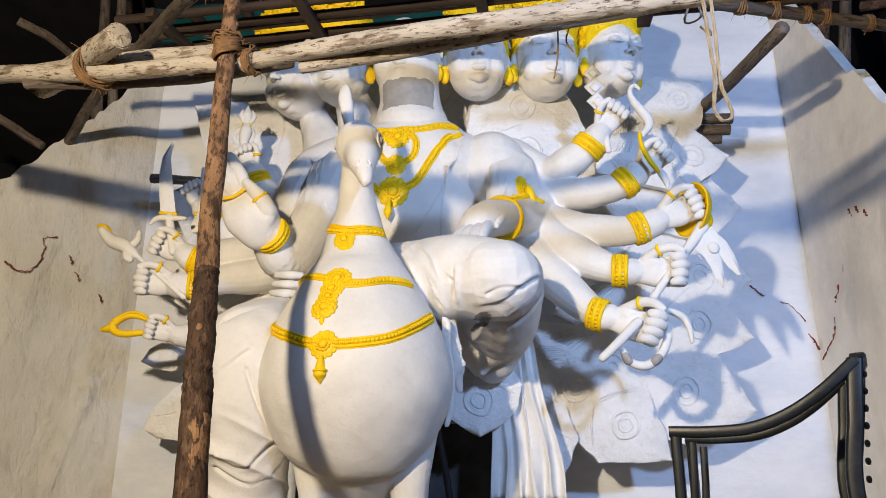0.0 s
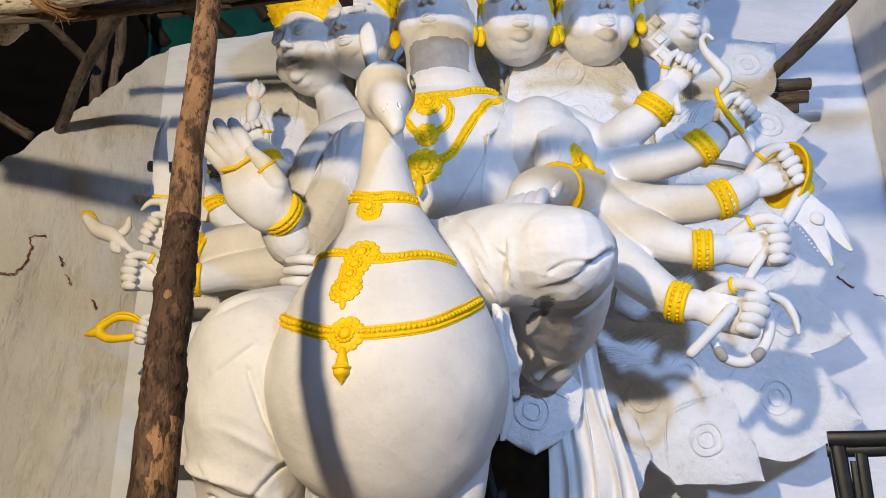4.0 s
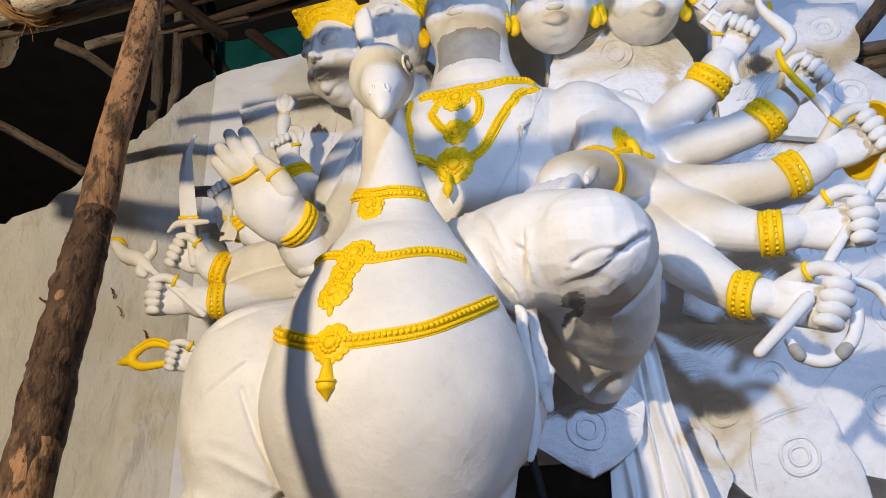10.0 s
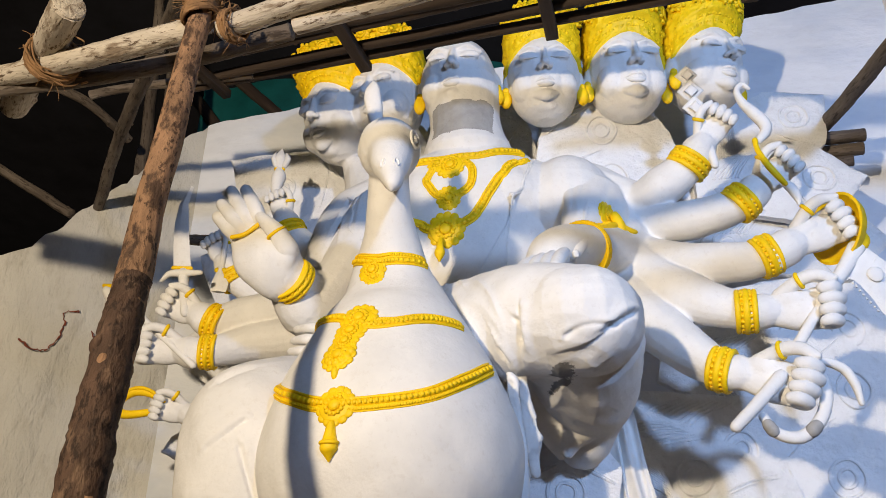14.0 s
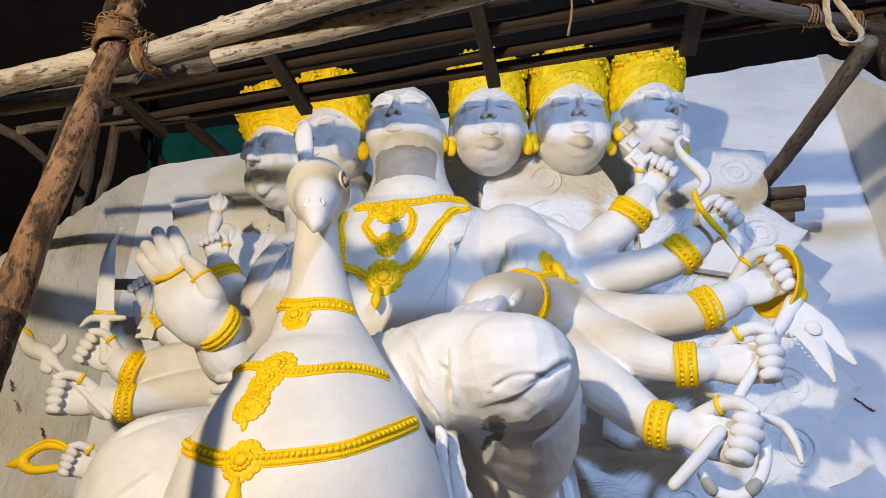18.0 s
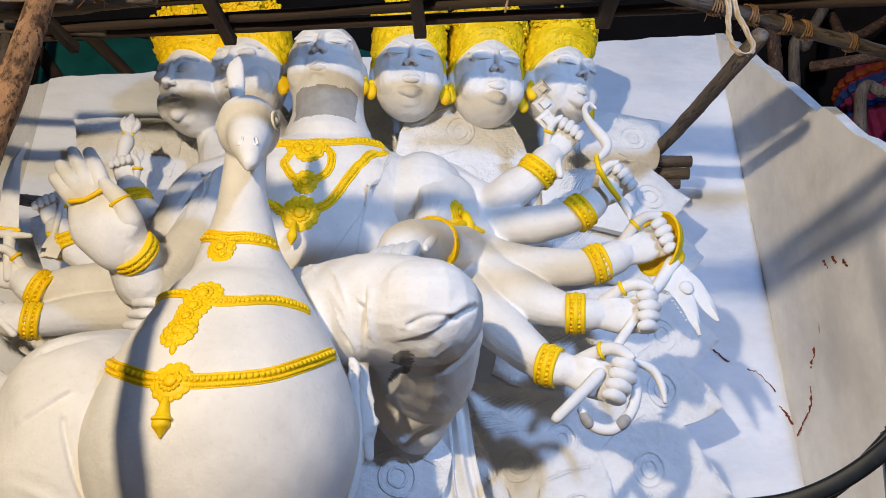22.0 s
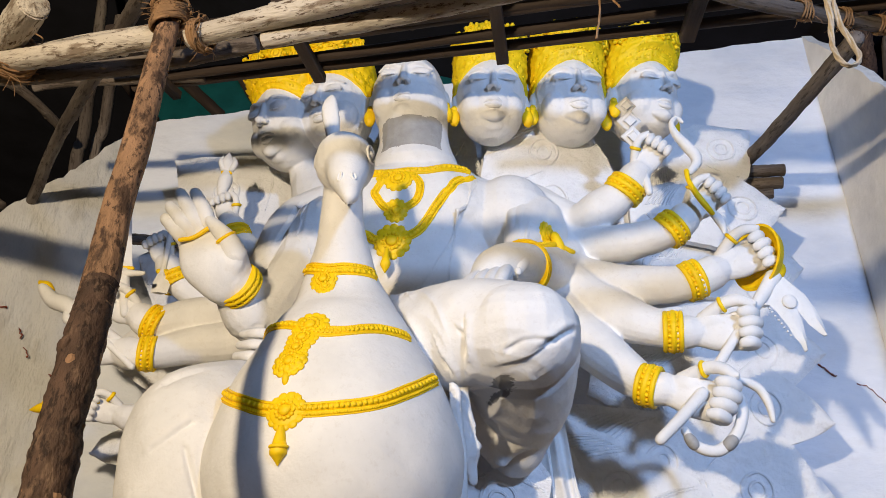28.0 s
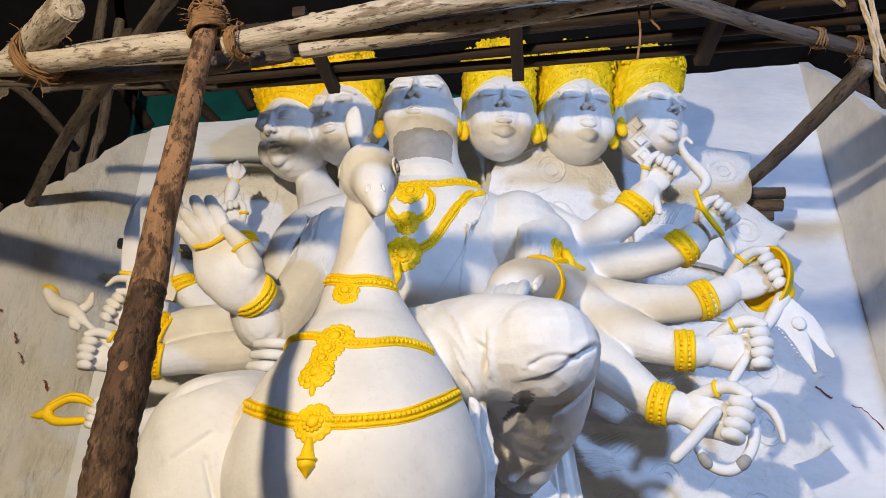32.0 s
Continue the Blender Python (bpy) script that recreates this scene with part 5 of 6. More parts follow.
    roughen(skin, 0.0045, 24, folds=(
        ((-0.756, 4.400, 3.245), (0.22, 0.25, 0.3), (0.9, 0.1, -0.35), 10, 0.016),
        ((-0.896, 3.500, 1.581), (0.26, 0.4, 0.2), (0.5, 0.0, 0.85), 8, 0.05),
        ((-0.091, 3.600, 2.450), (0.12, 0.35, 0.2), (0.85, 0.0, 0.5), 7, 0.010),
        ((0.154, 3.700, 2.126), (0.2, 0.35, 0.16), (0.9, 0.0, -0.3), 7, 0.02),
        ((0.246, 3.300, 2.284), (0.25, 0.3, 0.12), (0.25, 0.0, 0.95), 14, 0.003),
        ((-0.106, 3.500, 2.461), (0.1, 0.35, 0.2), (0.9, 0.0, 0.35), 12, 0.012),
        ((-0.888, 3.400, 1.898), (0.25, 0.3, 0.3), (0.5, 0.0, 0.85), 4, 0.008)),
        creases=(
        (((0.148, 3.250, 2.285), (0.244, 3.250, 2.295), (0.337, 3.280, 2.334), (0.430, 3.350, 2.406)), 0.011, 0.028),
        (((0.028, 3.400, 2.427), (0.083, 3.300, 2.342), (0.152, 3.250, 2.289)), 0.008, 0.012),
        (((0.055, 3.400, 2.334), (0.132, 3.300, 2.255), (0.231, 3.250, 2.246)), 0.008, 0.010),
        (((0.202, 3.300, 2.324), (0.269, 3.300, 2.352), (0.373, 3.300, 2.356)), 0.007, 0.012),
        (((0.052, 3.400, 2.443), (0.049, 3.400, 2.339), (0.072, 3.400, 2.257), (0.132, 3.400, 2.213)), 0.010, 0.022),
        (((0.072, 3.400, 2.257), (0.159, 3.350, 2.212), (0.245, 3.350, 2.221), (0.322, 3.350, 2.258)), 0.011, 0.020),
        (((-0.181, 3.700, 2.666), (-0.101, 3.600, 2.495), (-0.028, 3.500, 2.340), (0.035, 3.500, 2.253)), 0.008, 0.036),
        (((-0.011, 3.600, 2.658), (0.025, 3.500, 2.502), (0.055, 3.400, 2.338)), 0.008, 0.016),
        (((-0.254, 3.800, 2.695), (-0.152, 3.600, 2.428), (-0.054, 3.500, 2.267)), 0.008, 0.036),
        (((0.233, 3.600, 2.133), (0.282, 3.600, 2.114), (0.332, 3.600, 2.120)), 0.008, 0.020),
        (((0.043, 3.500, 2.184), (0.080, 3.600, 2.106), (0.086, 3.700, 2.004)), 0.009, 0.020),
        (((0.004, 3.500, 2.225), (0.029, 3.600, 2.106), (0.044, 3.700, 1.984)), 0.009, 0.020),
        (((-0.877, 3.300, 1.974), (-0.835, 3.300, 1.861), (-0.789, 3.350, 1.755), (-0.735, 3.400, 1.734)), 0.009, 0.016),
        (((-0.983, 3.300, 1.974), (-0.935, 3.300, 2.012), (-0.876, 3.300, 2.062)), 0.0085, 0.014),
        (((-1.032, 3.400, 1.648), (-0.886, 3.400, 1.552), (-0.744, 3.400, 1.673)), 0.0085, 0.016),
        (((-1.011, 3.400, 1.552), (-0.855, 3.400, 1.480), (-0.713, 3.400, 1.588)), 0.0085, 0.016),
        (((-1.006, 3.350, 2.216), (-0.867, 3.400, 2.308), (-0.730, 3.500, 2.374)), 0.012, 0.01),
        (((-1.068, 3.700, 2.470), (-0.894, 3.600, 2.414), (-0.775, 3.700, 2.470)), 0.0085, 0.014),
        (((-0.699, 4.200, 3.538), (-0.735, 4.150, 3.358), (-0.734, 4.100, 3.079), (-0.704, 4.100, 2.748)), 0.0085, 0.018),
        (((-0.834, 4.200, 3.488), (-0.830, 4.100, 3.224), (-0.787, 4.100, 2.936), (-0.738, 4.100, 2.762)), 0.0085, 0.018),
        (((0.019, 3.600, 2.304), (0.068, 3.700, 2.171), (0.132, 3.900, 2.028)), 0.009, 0.016)))
    bvh = BVHTree.FromPolygons([v.co for v in skin.vertices], [tuple(p.vertices) for p in skin.polygons])
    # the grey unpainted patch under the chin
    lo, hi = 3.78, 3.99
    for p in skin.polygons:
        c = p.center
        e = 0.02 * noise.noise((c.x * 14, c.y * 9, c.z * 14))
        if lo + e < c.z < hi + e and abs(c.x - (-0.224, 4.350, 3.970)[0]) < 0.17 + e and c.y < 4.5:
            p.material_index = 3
    # collar, chains and pendants
    strap(y, bvh, ((-0.476, 4.200, 3.615), (-0.328, 4.150, 3.601), (-0.157, 4.150, 3.618), (0.011, 4.200, 3.672), (0.126, 4.250, 3.715)), 0.022)
    strap(y, bvh, ((-0.543, 4.250, 3.605), (-0.523, 4.200, 3.390), (-0.465, 4.170, 3.238), (-0.336, 4.150, 3.183), (-0.175, 4.150, 3.239), (-0.082, 4.150, 3.377), (0.013, 4.170, 3.533), (0.112, 4.220, 3.647)), 0.02)
    strap(y, bvh, ((-0.369, 4.150, 3.552), (-0.407, 4.150, 3.470), (-0.360, 4.150, 3.381), (-0.275, 4.150, 3.358), (-0.185, 4.150, 3.413), (-0.168, 4.150, 3.511), (-0.213, 4.150, 3.579)), 0.017)
    for at, size in (((-0.283, 4.150, 3.542), .085), ((-0.356, 4.150, 3.578), .06), ((-0.294, 4.150, 3.353), .07), ((-0.312, 4.120, 3.182), .105)):
        rosette(y, bvh, at, size, seed=int(size * 100))
    y.tube([(-0.328, 4.150, 3.120, 0.012), (-0.328, 4.130, 3.073, 0.016), (-0.330, 4.130, 3.033, 0.026), (-0.331, 4.130, 2.993, 0.006)], 1, sides=10)
    # armlet bow and cord on the upper arm
    strap(y, bvh, ((0.382, 4.000, 3.042), (0.439, 4.100, 3.103), (0.503, 4.150, 3.147)), 0.022)
    rosette(y, bvh, (0.504, 4.120, 3.196), 0.075, seed=7)
    y.tube([(0.364, 3.990, 3.020, 0.018), (0.430, 4.030, 3.060, 0.021), (0.501, 4.100, 3.119, 0.021)], 1, sides=10)
    y.tube([(0.514, 4.120, 3.180, 0.024), (0.535, 4.120, 3.119, 0.027), (0.550, 4.120, 3.052, 0.011)], 1, sides=8)
    y.tube([(0.518, 4.140, 3.141, 0.022), (0.563, 4.140, 3.109, 0.024), (0.608, 4.160, 3.111, 0.011)], 1, sides=8)
    bracelet(y, (0.331, 3.905, 2.908), Vector((0.253, 3.800, 2.863)) - Vector((0.469, 4.140, 3.005)), 0.128, 0.034, beads=30)
    y.tube([(0.262, 3.730, 2.872, 0.007), (0.293, 3.700, 2.873, 0.012), (0.342, 3.740, 2.859, 0.007)], 1, sides=8)
    # thread across the breast
    strap(w2 := Blob(), bvh, ((0.161, 4.200, 3.660), (0.097, 4.150, 3.414), (0.054, 4.100, 3.151), (0.020, 4.100, 2.936)), 0.006, slot=0, beads=False)
    for row in (
                ((-0.834, 4.200, 3.488), (-0.830, 4.100, 3.224), (-0.787, 4.100, 2.936), (-0.738, 4.100, 2.762)), ((-0.699, 4.200, 3.538), (-0.735, 4.150, 3.358), (-0.734, 4.100, 3.079), (-0.704, 4.100, 2.748))):
        strap(w2, bvh, row, 0.0055, slot=0, beads=False)
    strap(w2, bvh, ((0.127, 4.200, 3.616), (0.056, 4.150, 3.278), (-0.051, 4.150, 3.099), (-0.153, 4.150, 2.928)), 0.007, slot=0, beads=False)
    y.v, y.f, y.m = y.v + w2.v, y.f + [tuple(k + len(y.v) for k in f) for f in w2.f], y.m + w2.m
    me = join("deity_statue", skin, y, (STAINED, YELLOW, SHADEYELLOW, WETCLAY))
    ob = new("deity_statue", me)
    tagged(ob, "large white clay statue with many heads and arms and yellow-painted ornaments", "statue")
    return grips, left


def peacock():
    """The bird that carries the figure: one skin with painted straps."""
    w, y = Blob(), Blob()
    w.tube([(-0.408, 3.240, 2.995, 0.073), (-0.418, 3.320, 2.867, 0.085), (-0.422, 3.400, 2.750, 0.111), (-0.424, 3.450, 2.635, 0.151), (-0.416, 3.470, 2.510, 0.214), (-0.409, 3.460, 2.336, 0.314), (-0.405, 3.460, 2.144, 0.408), (-0.406, 3.480, 1.960, 0.457), (-0.411, 3.520, 1.807, 0.419), (-0.421, 3.600, 1.696, 0.327)], sides=80, steps=14)
    w.tube([(-0.428, 3.500, 1.976, 0.401), (-0.35, 3.9, 2.05, 0.42), (-0.3, 4.4, 2.1, 0.34), (-0.2, 4.85, 2.2, 0.2)], sides=60, steps=12)
    w.ell((-0.397, 3.180, 3.017), (0.115, 0.13, 0.118))
    w.tube([(-0.380, 3.120, 2.959, 0.087), (-0.364, 3.060, 2.881, 0.067), (-0.350, 3.020, 2.819, 0.049), (-0.340, 2.990, 2.771, 0.037), (-0.338, 2.975, 2.745, 0.028), (-0.340, 2.975, 2.735, 0.018)], sides=20)
    # legs
    w.tube([(-0.579, 3.500, 1.703, 0.136), (-0.571, 3.500, 1.528, 0.103), (-0.566, 3.520, 1.382, 0.084), (-0.6, 3.54, 1.0, 0.06)], sides=18)
    w.tube([(-0.154, 3.500, 1.703, 0.131), (-0.152, 3.500, 1.528, 0.098), (-0.150, 3.520, 1.382, 0.082), (-0.16, 3.54, 1.0, 0.06)], sides=18)
    for x in (-0.6, -0.16):
        for a in (-0.5, 0, 0.5):
            w.tube([(x, 3.5, 1.03, 0.035), (x + 0.15 * math.sin(a), 3.5 - 0.16 * math.cos(a), 1.02, 0.025)], sides=8)
    # crest
    for k in range(4):
        w.tube([(-0.452, 3.200, 3.146, 0.027), step((-0.477, 3.200, 3.225, 0.022), (-0.469, 3.200, 3.231, 0.022), k), step((-0.492, 3.210, 3.292, 0.019), (-0.484, 3.210, 3.304, 0.019), k), step((-0.496, 3.220, 3.347, 0.008), (-0.490, 3.220, 3.354, 0.008), k)], sides=8)
    skin = fuse(w, 0.008, 8)
    roughen(skin, 0.0042, 22, folds=(((-0.219, 3.100, 1.771), (0.17, 0.4, 0.22), (0.6, 0.0, 0.8), 9, 0.007), ((-0.609, 3.100, 1.657), (0.25, 0.4, 0.12), (0.2, 0.0, 0.9), 10, 0.005)))
    bvh = BVHTree.FromPolygons([v.co for v in skin.vertices], [tuple(p.vertices) for p in skin.polygons])
    for at, r1, r2, t in (((-0.294, 3.130, 3.021), 0.026, 0.034, 0.006), ((-0.549, 3.200, 3.051), 0.026, 0.034, 0.006), ((-0.325, 2.980, 2.843), 0.008, 0.018, 0.004), ((-0.381, 2.980, 2.841), 0.008, 0.018, 0.004)):
        c, n, *_ = bvh.find_nearest(Vector(at))
        sx = n.cross(Vector((0, 0, 1))).normalized()
        up = sx.cross(n)
        y.tube([(*(c + sx * r1 * math.cos(x) + up * r2 * math.sin(x)), t) for x in np.linspace(0, 6.283, 21)[:-1]], 0, sides=8, steps=1, loop=True)
        if r1 > 0.02:
            y.ell(c - n * 0.006, (0.018, 0.018, 0.018), 0)
    # neck band
    strap(y, bvh, ((-0.563, 3.400, 2.668), (-0.466, 3.300, 2.628), (-0.386, 3.300, 2.633), (-0.281, 3.400, 2.647)), 0.014)
    strap(y, bvh, ((-0.564, 3.400, 2.691), (-0.467, 3.300, 2.650), (-0.386, 3.300, 2.653), (-0.282, 3.400, 2.670)), 0.008, rows=1)
    rosette(y, bvh, (-0.470, 3.300, 2.596), 0.058, seed=3)
    rosette(y, bvh, (-0.458, 3.300, 2.560), 0.04, seed=4)
    # upper strap
    strap(y, bvh, ((-0.691, 3.400, 2.405), (-0.592, 3.250, 2.386), (-0.454, 3.100, 2.356), (-0.331, 3.100, 2.356), (-0.214, 3.200, 2.370), (-0.134, 3.300, 2.373)), 0.015)
    strap(y, bvh, ((-0.455, 3.100, 2.376), (-0.331, 3.100, 2.376), (-0.214, 3.200, 2.391), (-0.134, 3.300, 2.395)), 0.008, rows=1)
    for at, size in (((-0.480, 3.100, 2.389), .07), ((-0.495, 3.100, 2.325), .06), ((-0.505, 3.100, 2.275), .052), ((-0.511, 3.100, 2.212), .066)):
        rosette(y, bvh, at, size, seed=int(size * 1000))
    base = Vector((-0.510, 3.100, 2.229))
    for k in range(7):
        a = radians(-75 + 25 * k)
        p = on_skin(bvh, [base + Vector((math.sin(a) * 0.042, 0, -math.cos(a) * 0.05))], 0.0)[0]
        y.ell(p, (0.017, 0.014, 0.017), 1, seg=9, rows=6)
        q = on_skin(bvh, [base + Vector((math.sin(a) * 0.022, 0, -math.cos(a) * 0.026))], 0.0)[0]
        y.ell(q, (0.016, 0.016, 0.016), 1, seg=9, rows=6)
    p = on_skin(bvh, [base + Vector((0.002, 0, -0.085))], 0.0)[0]
    y.ell(p, (0.012, 0.012, 0.024), 1, seg=9, rows=6)
    # lower strap
    strap(y, bvh, ((-0.796, 3.400, 2.208), (-0.717, 3.250, 2.130), (-0.601, 3.050, 2.072), (-0.475, 3.000, 2.060), (-0.335, 3.000, 2.065), (-0.199, 3.050, 2.096), (-0.108, 3.150, 2.151), (-0.031, 3.300, 2.231)), 0.016)
    strap(y, bvh, ((-0.789, 3.400, 2.181), (-0.711, 3.250, 2.107), (-0.600, 3.050, 2.051), (-0.474, 3.000, 2.039), (-0.334, 3.000, 2.044), (-0.199, 3.050, 2.075), (-0.108, 3.150, 2.128), (-0.031, 3.300, 2.208)), 0.008, rows=1)
    rosette(y, bvh, (-0.507, 3.000, 2.053), 0.068, seed=8)
    rosette(y, bvh, (-0.494, 3.000, 2.086), 0.035, seed=9)
    a = on_skin(bvh, [(-0.511, 3.000, 2.000), (-0.512, 3.000, 1.965), (-0.512, 3.000, 1.931), (-0.513, 3.000, 1.912), (-0.512, 3.000, 1.878)], 0.006)
    y.tube([(*a[0], 0.01), (*a[1], 0.017), (*a[2], 0.024)], 1, sides=12, steps=4, round_ends=False)
    y.tube([(*a[2], 0.026), (*a[3], 0.027), (*a[3].lerp(a[4], 0.4), 0.018), (*a[4], 0.004)], 1, sides=12, steps=4)
    ring_band(y, a[2], (0, 0, 1), 0.026, 0.006)
    ob = new("peacock_statue", join("peacock_statue", skin, y, (CLAY, YELLOW)))
    tagged(ob, "white clay statue of a peacock with yellow-painted straps and pendant", "statue")


# ---- the tail fan ----
def feather(fan, base, tip, width, depth, seed, thick=0.05, blunt=0.5, eye=True):
    """A thick leaf-shaped plate with a moulded eye and barbs."""
    rnd = random.Random(seed)
    a, t = Vector((base[0], 0, base[1])), Vector((tip[0], 0, tip[1]))
    d = t - a
    ln = d.length
    d.normalize()
    s = Vector((-d.z, 0, d.x))
    n = 26
    prof = [(u, width * 0.5 * min(1, 0.45 + u * 0.9) * min(1, (1 - u) / (1 - blunt)) ** (0.5 if tip[0] < -1.8 and tip[1] < 2.5 else 0.85)) for u in np.linspace(0, 1, n)]
    b = Blob()
    cols = 9
    front, back = [], []
    for u, h in prof:
        row_f, row_b = [], []
        for k in range(cols + 1):
            q = 2 * k / cols - 1
            e = 0.02 * noise.noise((u * 6, q, seed)) + 0.012 * noise.noise((u * 19, q * 3, seed + 0.5)) + 0.004
            p = a + d * (u * ln) + s * (q * (h + e))
            y = depth + 0.03 * noise.noise((p.x * 1.4, p.z * 1.4, seed * 0.7)) + 0.02 * q * q
            row_f.append(Vector((p.x, y, p.z)))
            row_b.append(Vector((p.x, y + thick, p.z)))
        front.append(row_f + row_b[::-1])
    b.grid(front, 0)
    barbs = Blob()
    for j in range(2 if ln > 1.1 else 1) if eye else ():
        u = 0.72 - 0.3 * j
        c = a + d * (u * ln)
        hw = np.interp(u, [p[0] for p in prof], [p[1] for p in prof])
        cy = depth + 0.03 * noise.noise((c.x * 1.4, c.z * 1.4, seed * 0.7))
        r0 = min(0.085, hw * 0.42)
        for rr in (r0, r0 * 0.5):
            barbs.tube([(c.x + rr * math.cos(x), cy - 0.001, c.z + rr * (1.05 + 0.1 * math.sin(x * 2 + seed)) * math.sin(x), 0.009) for x in np.linspace(0, 2 * math.pi, 25)[:-1]], sides=6, steps=1, loop=True)
    for k in range(44):
        for q in (-1, 1):
            u0 = 0.1 + 0.019 * k + 0.006 * rnd.random()
            p1 = a + d * (u0 * ln) + s * (q * 0.03)
            hw = float(np.interp(min(u0 + 0.12, 1), [p[0] for p in prof], [p[1] for p in prof]))
            if any((p1 - a).dot(d) / ln > 0.72 - 0.3 * j - 0.16 and (p1 - a).dot(d) / ln < 0.72 - 0.3 * j + 0.12 for j in range(2)) or hw < 0.08:
                continue
            p2 = a + d * ((u0 + 0.05) * ln) + s * (q * hw * 0.5)
            p3 = a + d * ((u0 + 0.12) * ln) + s * (q * hw * 0.88)
            barbs.tube([(p.x, depth + 0.03 * noise.noise((p.x * 1.4, p.z * 1.4, seed * 0.7)) + 0.02 * (0, 0.25, 0.77)[i] - 0.003, p.z, r) for i, (p, r) in enumerate(((p1, 0.005), (p2, 0.0075), (p3, 0.004)))], sides=5, steps=3, round_ends=False)
    me = solid("feather", b, FEATHER)
    ob = part("feather", me, fan)
    if barbs.f:
        tagged(part("barb", solid("barb", barbs, FEATHER), ob), kind="stuff")
    return ob


def tail_fan():
    fan = thing("tail_fan", "fan of thick white moulded feathers with ring-shaped eyes behind the figure", "tail fan", at=(0.1, 5.0, 1.0))
    specs = (
        ((1.216, 3.830), (1.983, 4.388), 0.5, 4.93), ((1.098, 3.734), (2.053, 3.729), 0.56, 4.84), ((1.103, 3.434), (2.134, 3.375), 0.5, 4.95),
        ((0.873, 2.920), (2.174, 2.847), 0.66, 4.98), ((0.790, 2.729), (2.109, 2.430), 0.62, 4.93), ((0.439, 2.408), (2.050, 1.933), 0.66, 4.88),
        ((0.434, 2.399), (1.448, 1.624), 0.55, 4.83), ((0.536, 2.241), (0.701, 1.439), 0.42, 4.78), ((0.2, 2.5), (0.22, 1.75), 0.5, 4.45),
        ((0.3, 3.4), (0.6, 4.6), 0.6, 5.02), ((0.5, 4.45), (0.62, 3.35), 0.85, 4.6), ((0.2, 3.4), (-0.4, 4.7), 0.7, 5.05),
        ((-0.3, 3.4), (-1.2, 4.75), 0.7, 5.1), ((-0.5, 3.3), (-1.9, 4.25), 0.85, 5.05), ((-0.5, 3.0), (-2.05, 3.55), 0.7, 5.1),
        ((-0.6, 2.9), (-2.15, 2.9), 0.6, 5.08), ((-0.6, 2.7), (-2.1, 2.3), 0.38, 5.1), ((-0.6, 2.4), (-2.0, 1.83), 0.42, 5.05), ((1.0, 3.9), (1.35, 3.2), 0.5, 4.95))
    for i, (base, tip, width, depth) in enumerate(specs):
        feather(fan, base, tip, width, depth, i + 1, blunt=(0.72, 0.66, 0.78)[i % 3])


# ---- what the hands hold ----
def held(name, label, category, at, pieces):
    ob = thing(name, label, category, at=at)
    for nm, blob, mat, lab in pieces:
        p = part(nm, solid(nm, blob, mat), ob, lab)
        if nm == "studs":
            tagged(p, kind="stuff")
    return ob


def bl(*tubes, **kw):
    b = Blob()
    for t in tubes:
        b.tube(t, **kw)
    return b


def plate(rows, thick):
    """A flat blade: rows of two edge points; thick along y."""
    b = Blob()
    rings = []
    for l, r in rows:
        l, r = Vector(l), Vector(r)
        c = (l + r) / 2
        rings.append([l, c + Vector((0, -thick / 2, 0)), r, c + Vector((0, thick / 2, 0))])
    b.grid(rings)
    return b


grips, left = deity()
peacock()
tail_fan()

zig = Blob()
for c, r in (((0.938, 4.080, 3.944), 0.056), ((0.946, 4.080, 3.846), 0.066), ((0.954, 4.080, 3.747), 0.062)):
    for q, dy in ((1.0, 0.0), (0.55, -0.016)):
        zig.grid([[Vector(c) + Vector((x * r * q * e, 0.5 * yy + dy - 0.45 * z * r * q * e, z * r * 0.8 * q * e + 0.45 * (yy + dy))) for x, z in ((1, 0), (0, 1), (-1, 0), (0, -1))] for e, yy in ((0.8, -0.022), (1, -0.012), (1, 0.012), (0.8, 0.022))])
held("thunderbolt", "white zigzag thunderbolt sceptre held in a raised fist", "sceptre", (0.969, 4.120, 3.614), (("bolt", zig, CLAY, ""), ("handle", bl([(0.991, 4.130, 3.688, 0.025), (1.017, 4.130, 3.437, 0.019)]), CLAY, "")))
held("bow", "white curled bow with a yellow grip", "bow", (1.198, 4.020, 3.456), (
    ("upper_limb", bl([(1.212, 4.040, 3.810, 0.010), (1.185, 4.040, 3.836, 0.013), (1.155, 4.040, 3.802, 0.015), (1.165, 4.040, 3.739, 0.020), (1.209, 4.040, 3.666, 0.028), (1.248, 4.040, 3.604, 0.030), (1.250, 4.040, 3.554, 0.025), (1.207, 4.030, 3.497, 0.018)]), CLAY, ""),
    ("grip", bl([(1.185, 4.020, 3.495, 0.013), (1.181, 4.000, 3.428, 0.012), (1.194, 3.960, 3.327, 0.015), (1.232, 3.970, 3.269, 0.015), (1.270, 4.000, 3.241, 0.012)]), YELLOW, "yellow-painted grip"),
    ("lower_limb", bl([(1.276, 4.020, 3.258, 0.018), (1.306, 4.030, 3.227, 0.023), (1.323, 4.030, 3.179, 0.018), (1.322, 4.030, 3.150, 0.008)]), CLAY, "")))
dish = Blob()
dm = Vector((-0.93, -0.33, 0.05)).to_track_quat("Z", "Y").to_matrix()
dc = Vector((1.439, 3.980, 2.989))
dish.grid([[dc + dm @ Vector((math.cos(x) * r, math.sin(x) * r, z)) for x in np.linspace(0, 2 * math.pi, 33)[:-1]] for r, z in ((0.02, -0.045), (0.09, -0.035), (0.13, -0.01), (0.15, 0.02), (0.162, 0.018), (0.142, -0.022), (0.1, -0.052), (0.02, -0.062))])
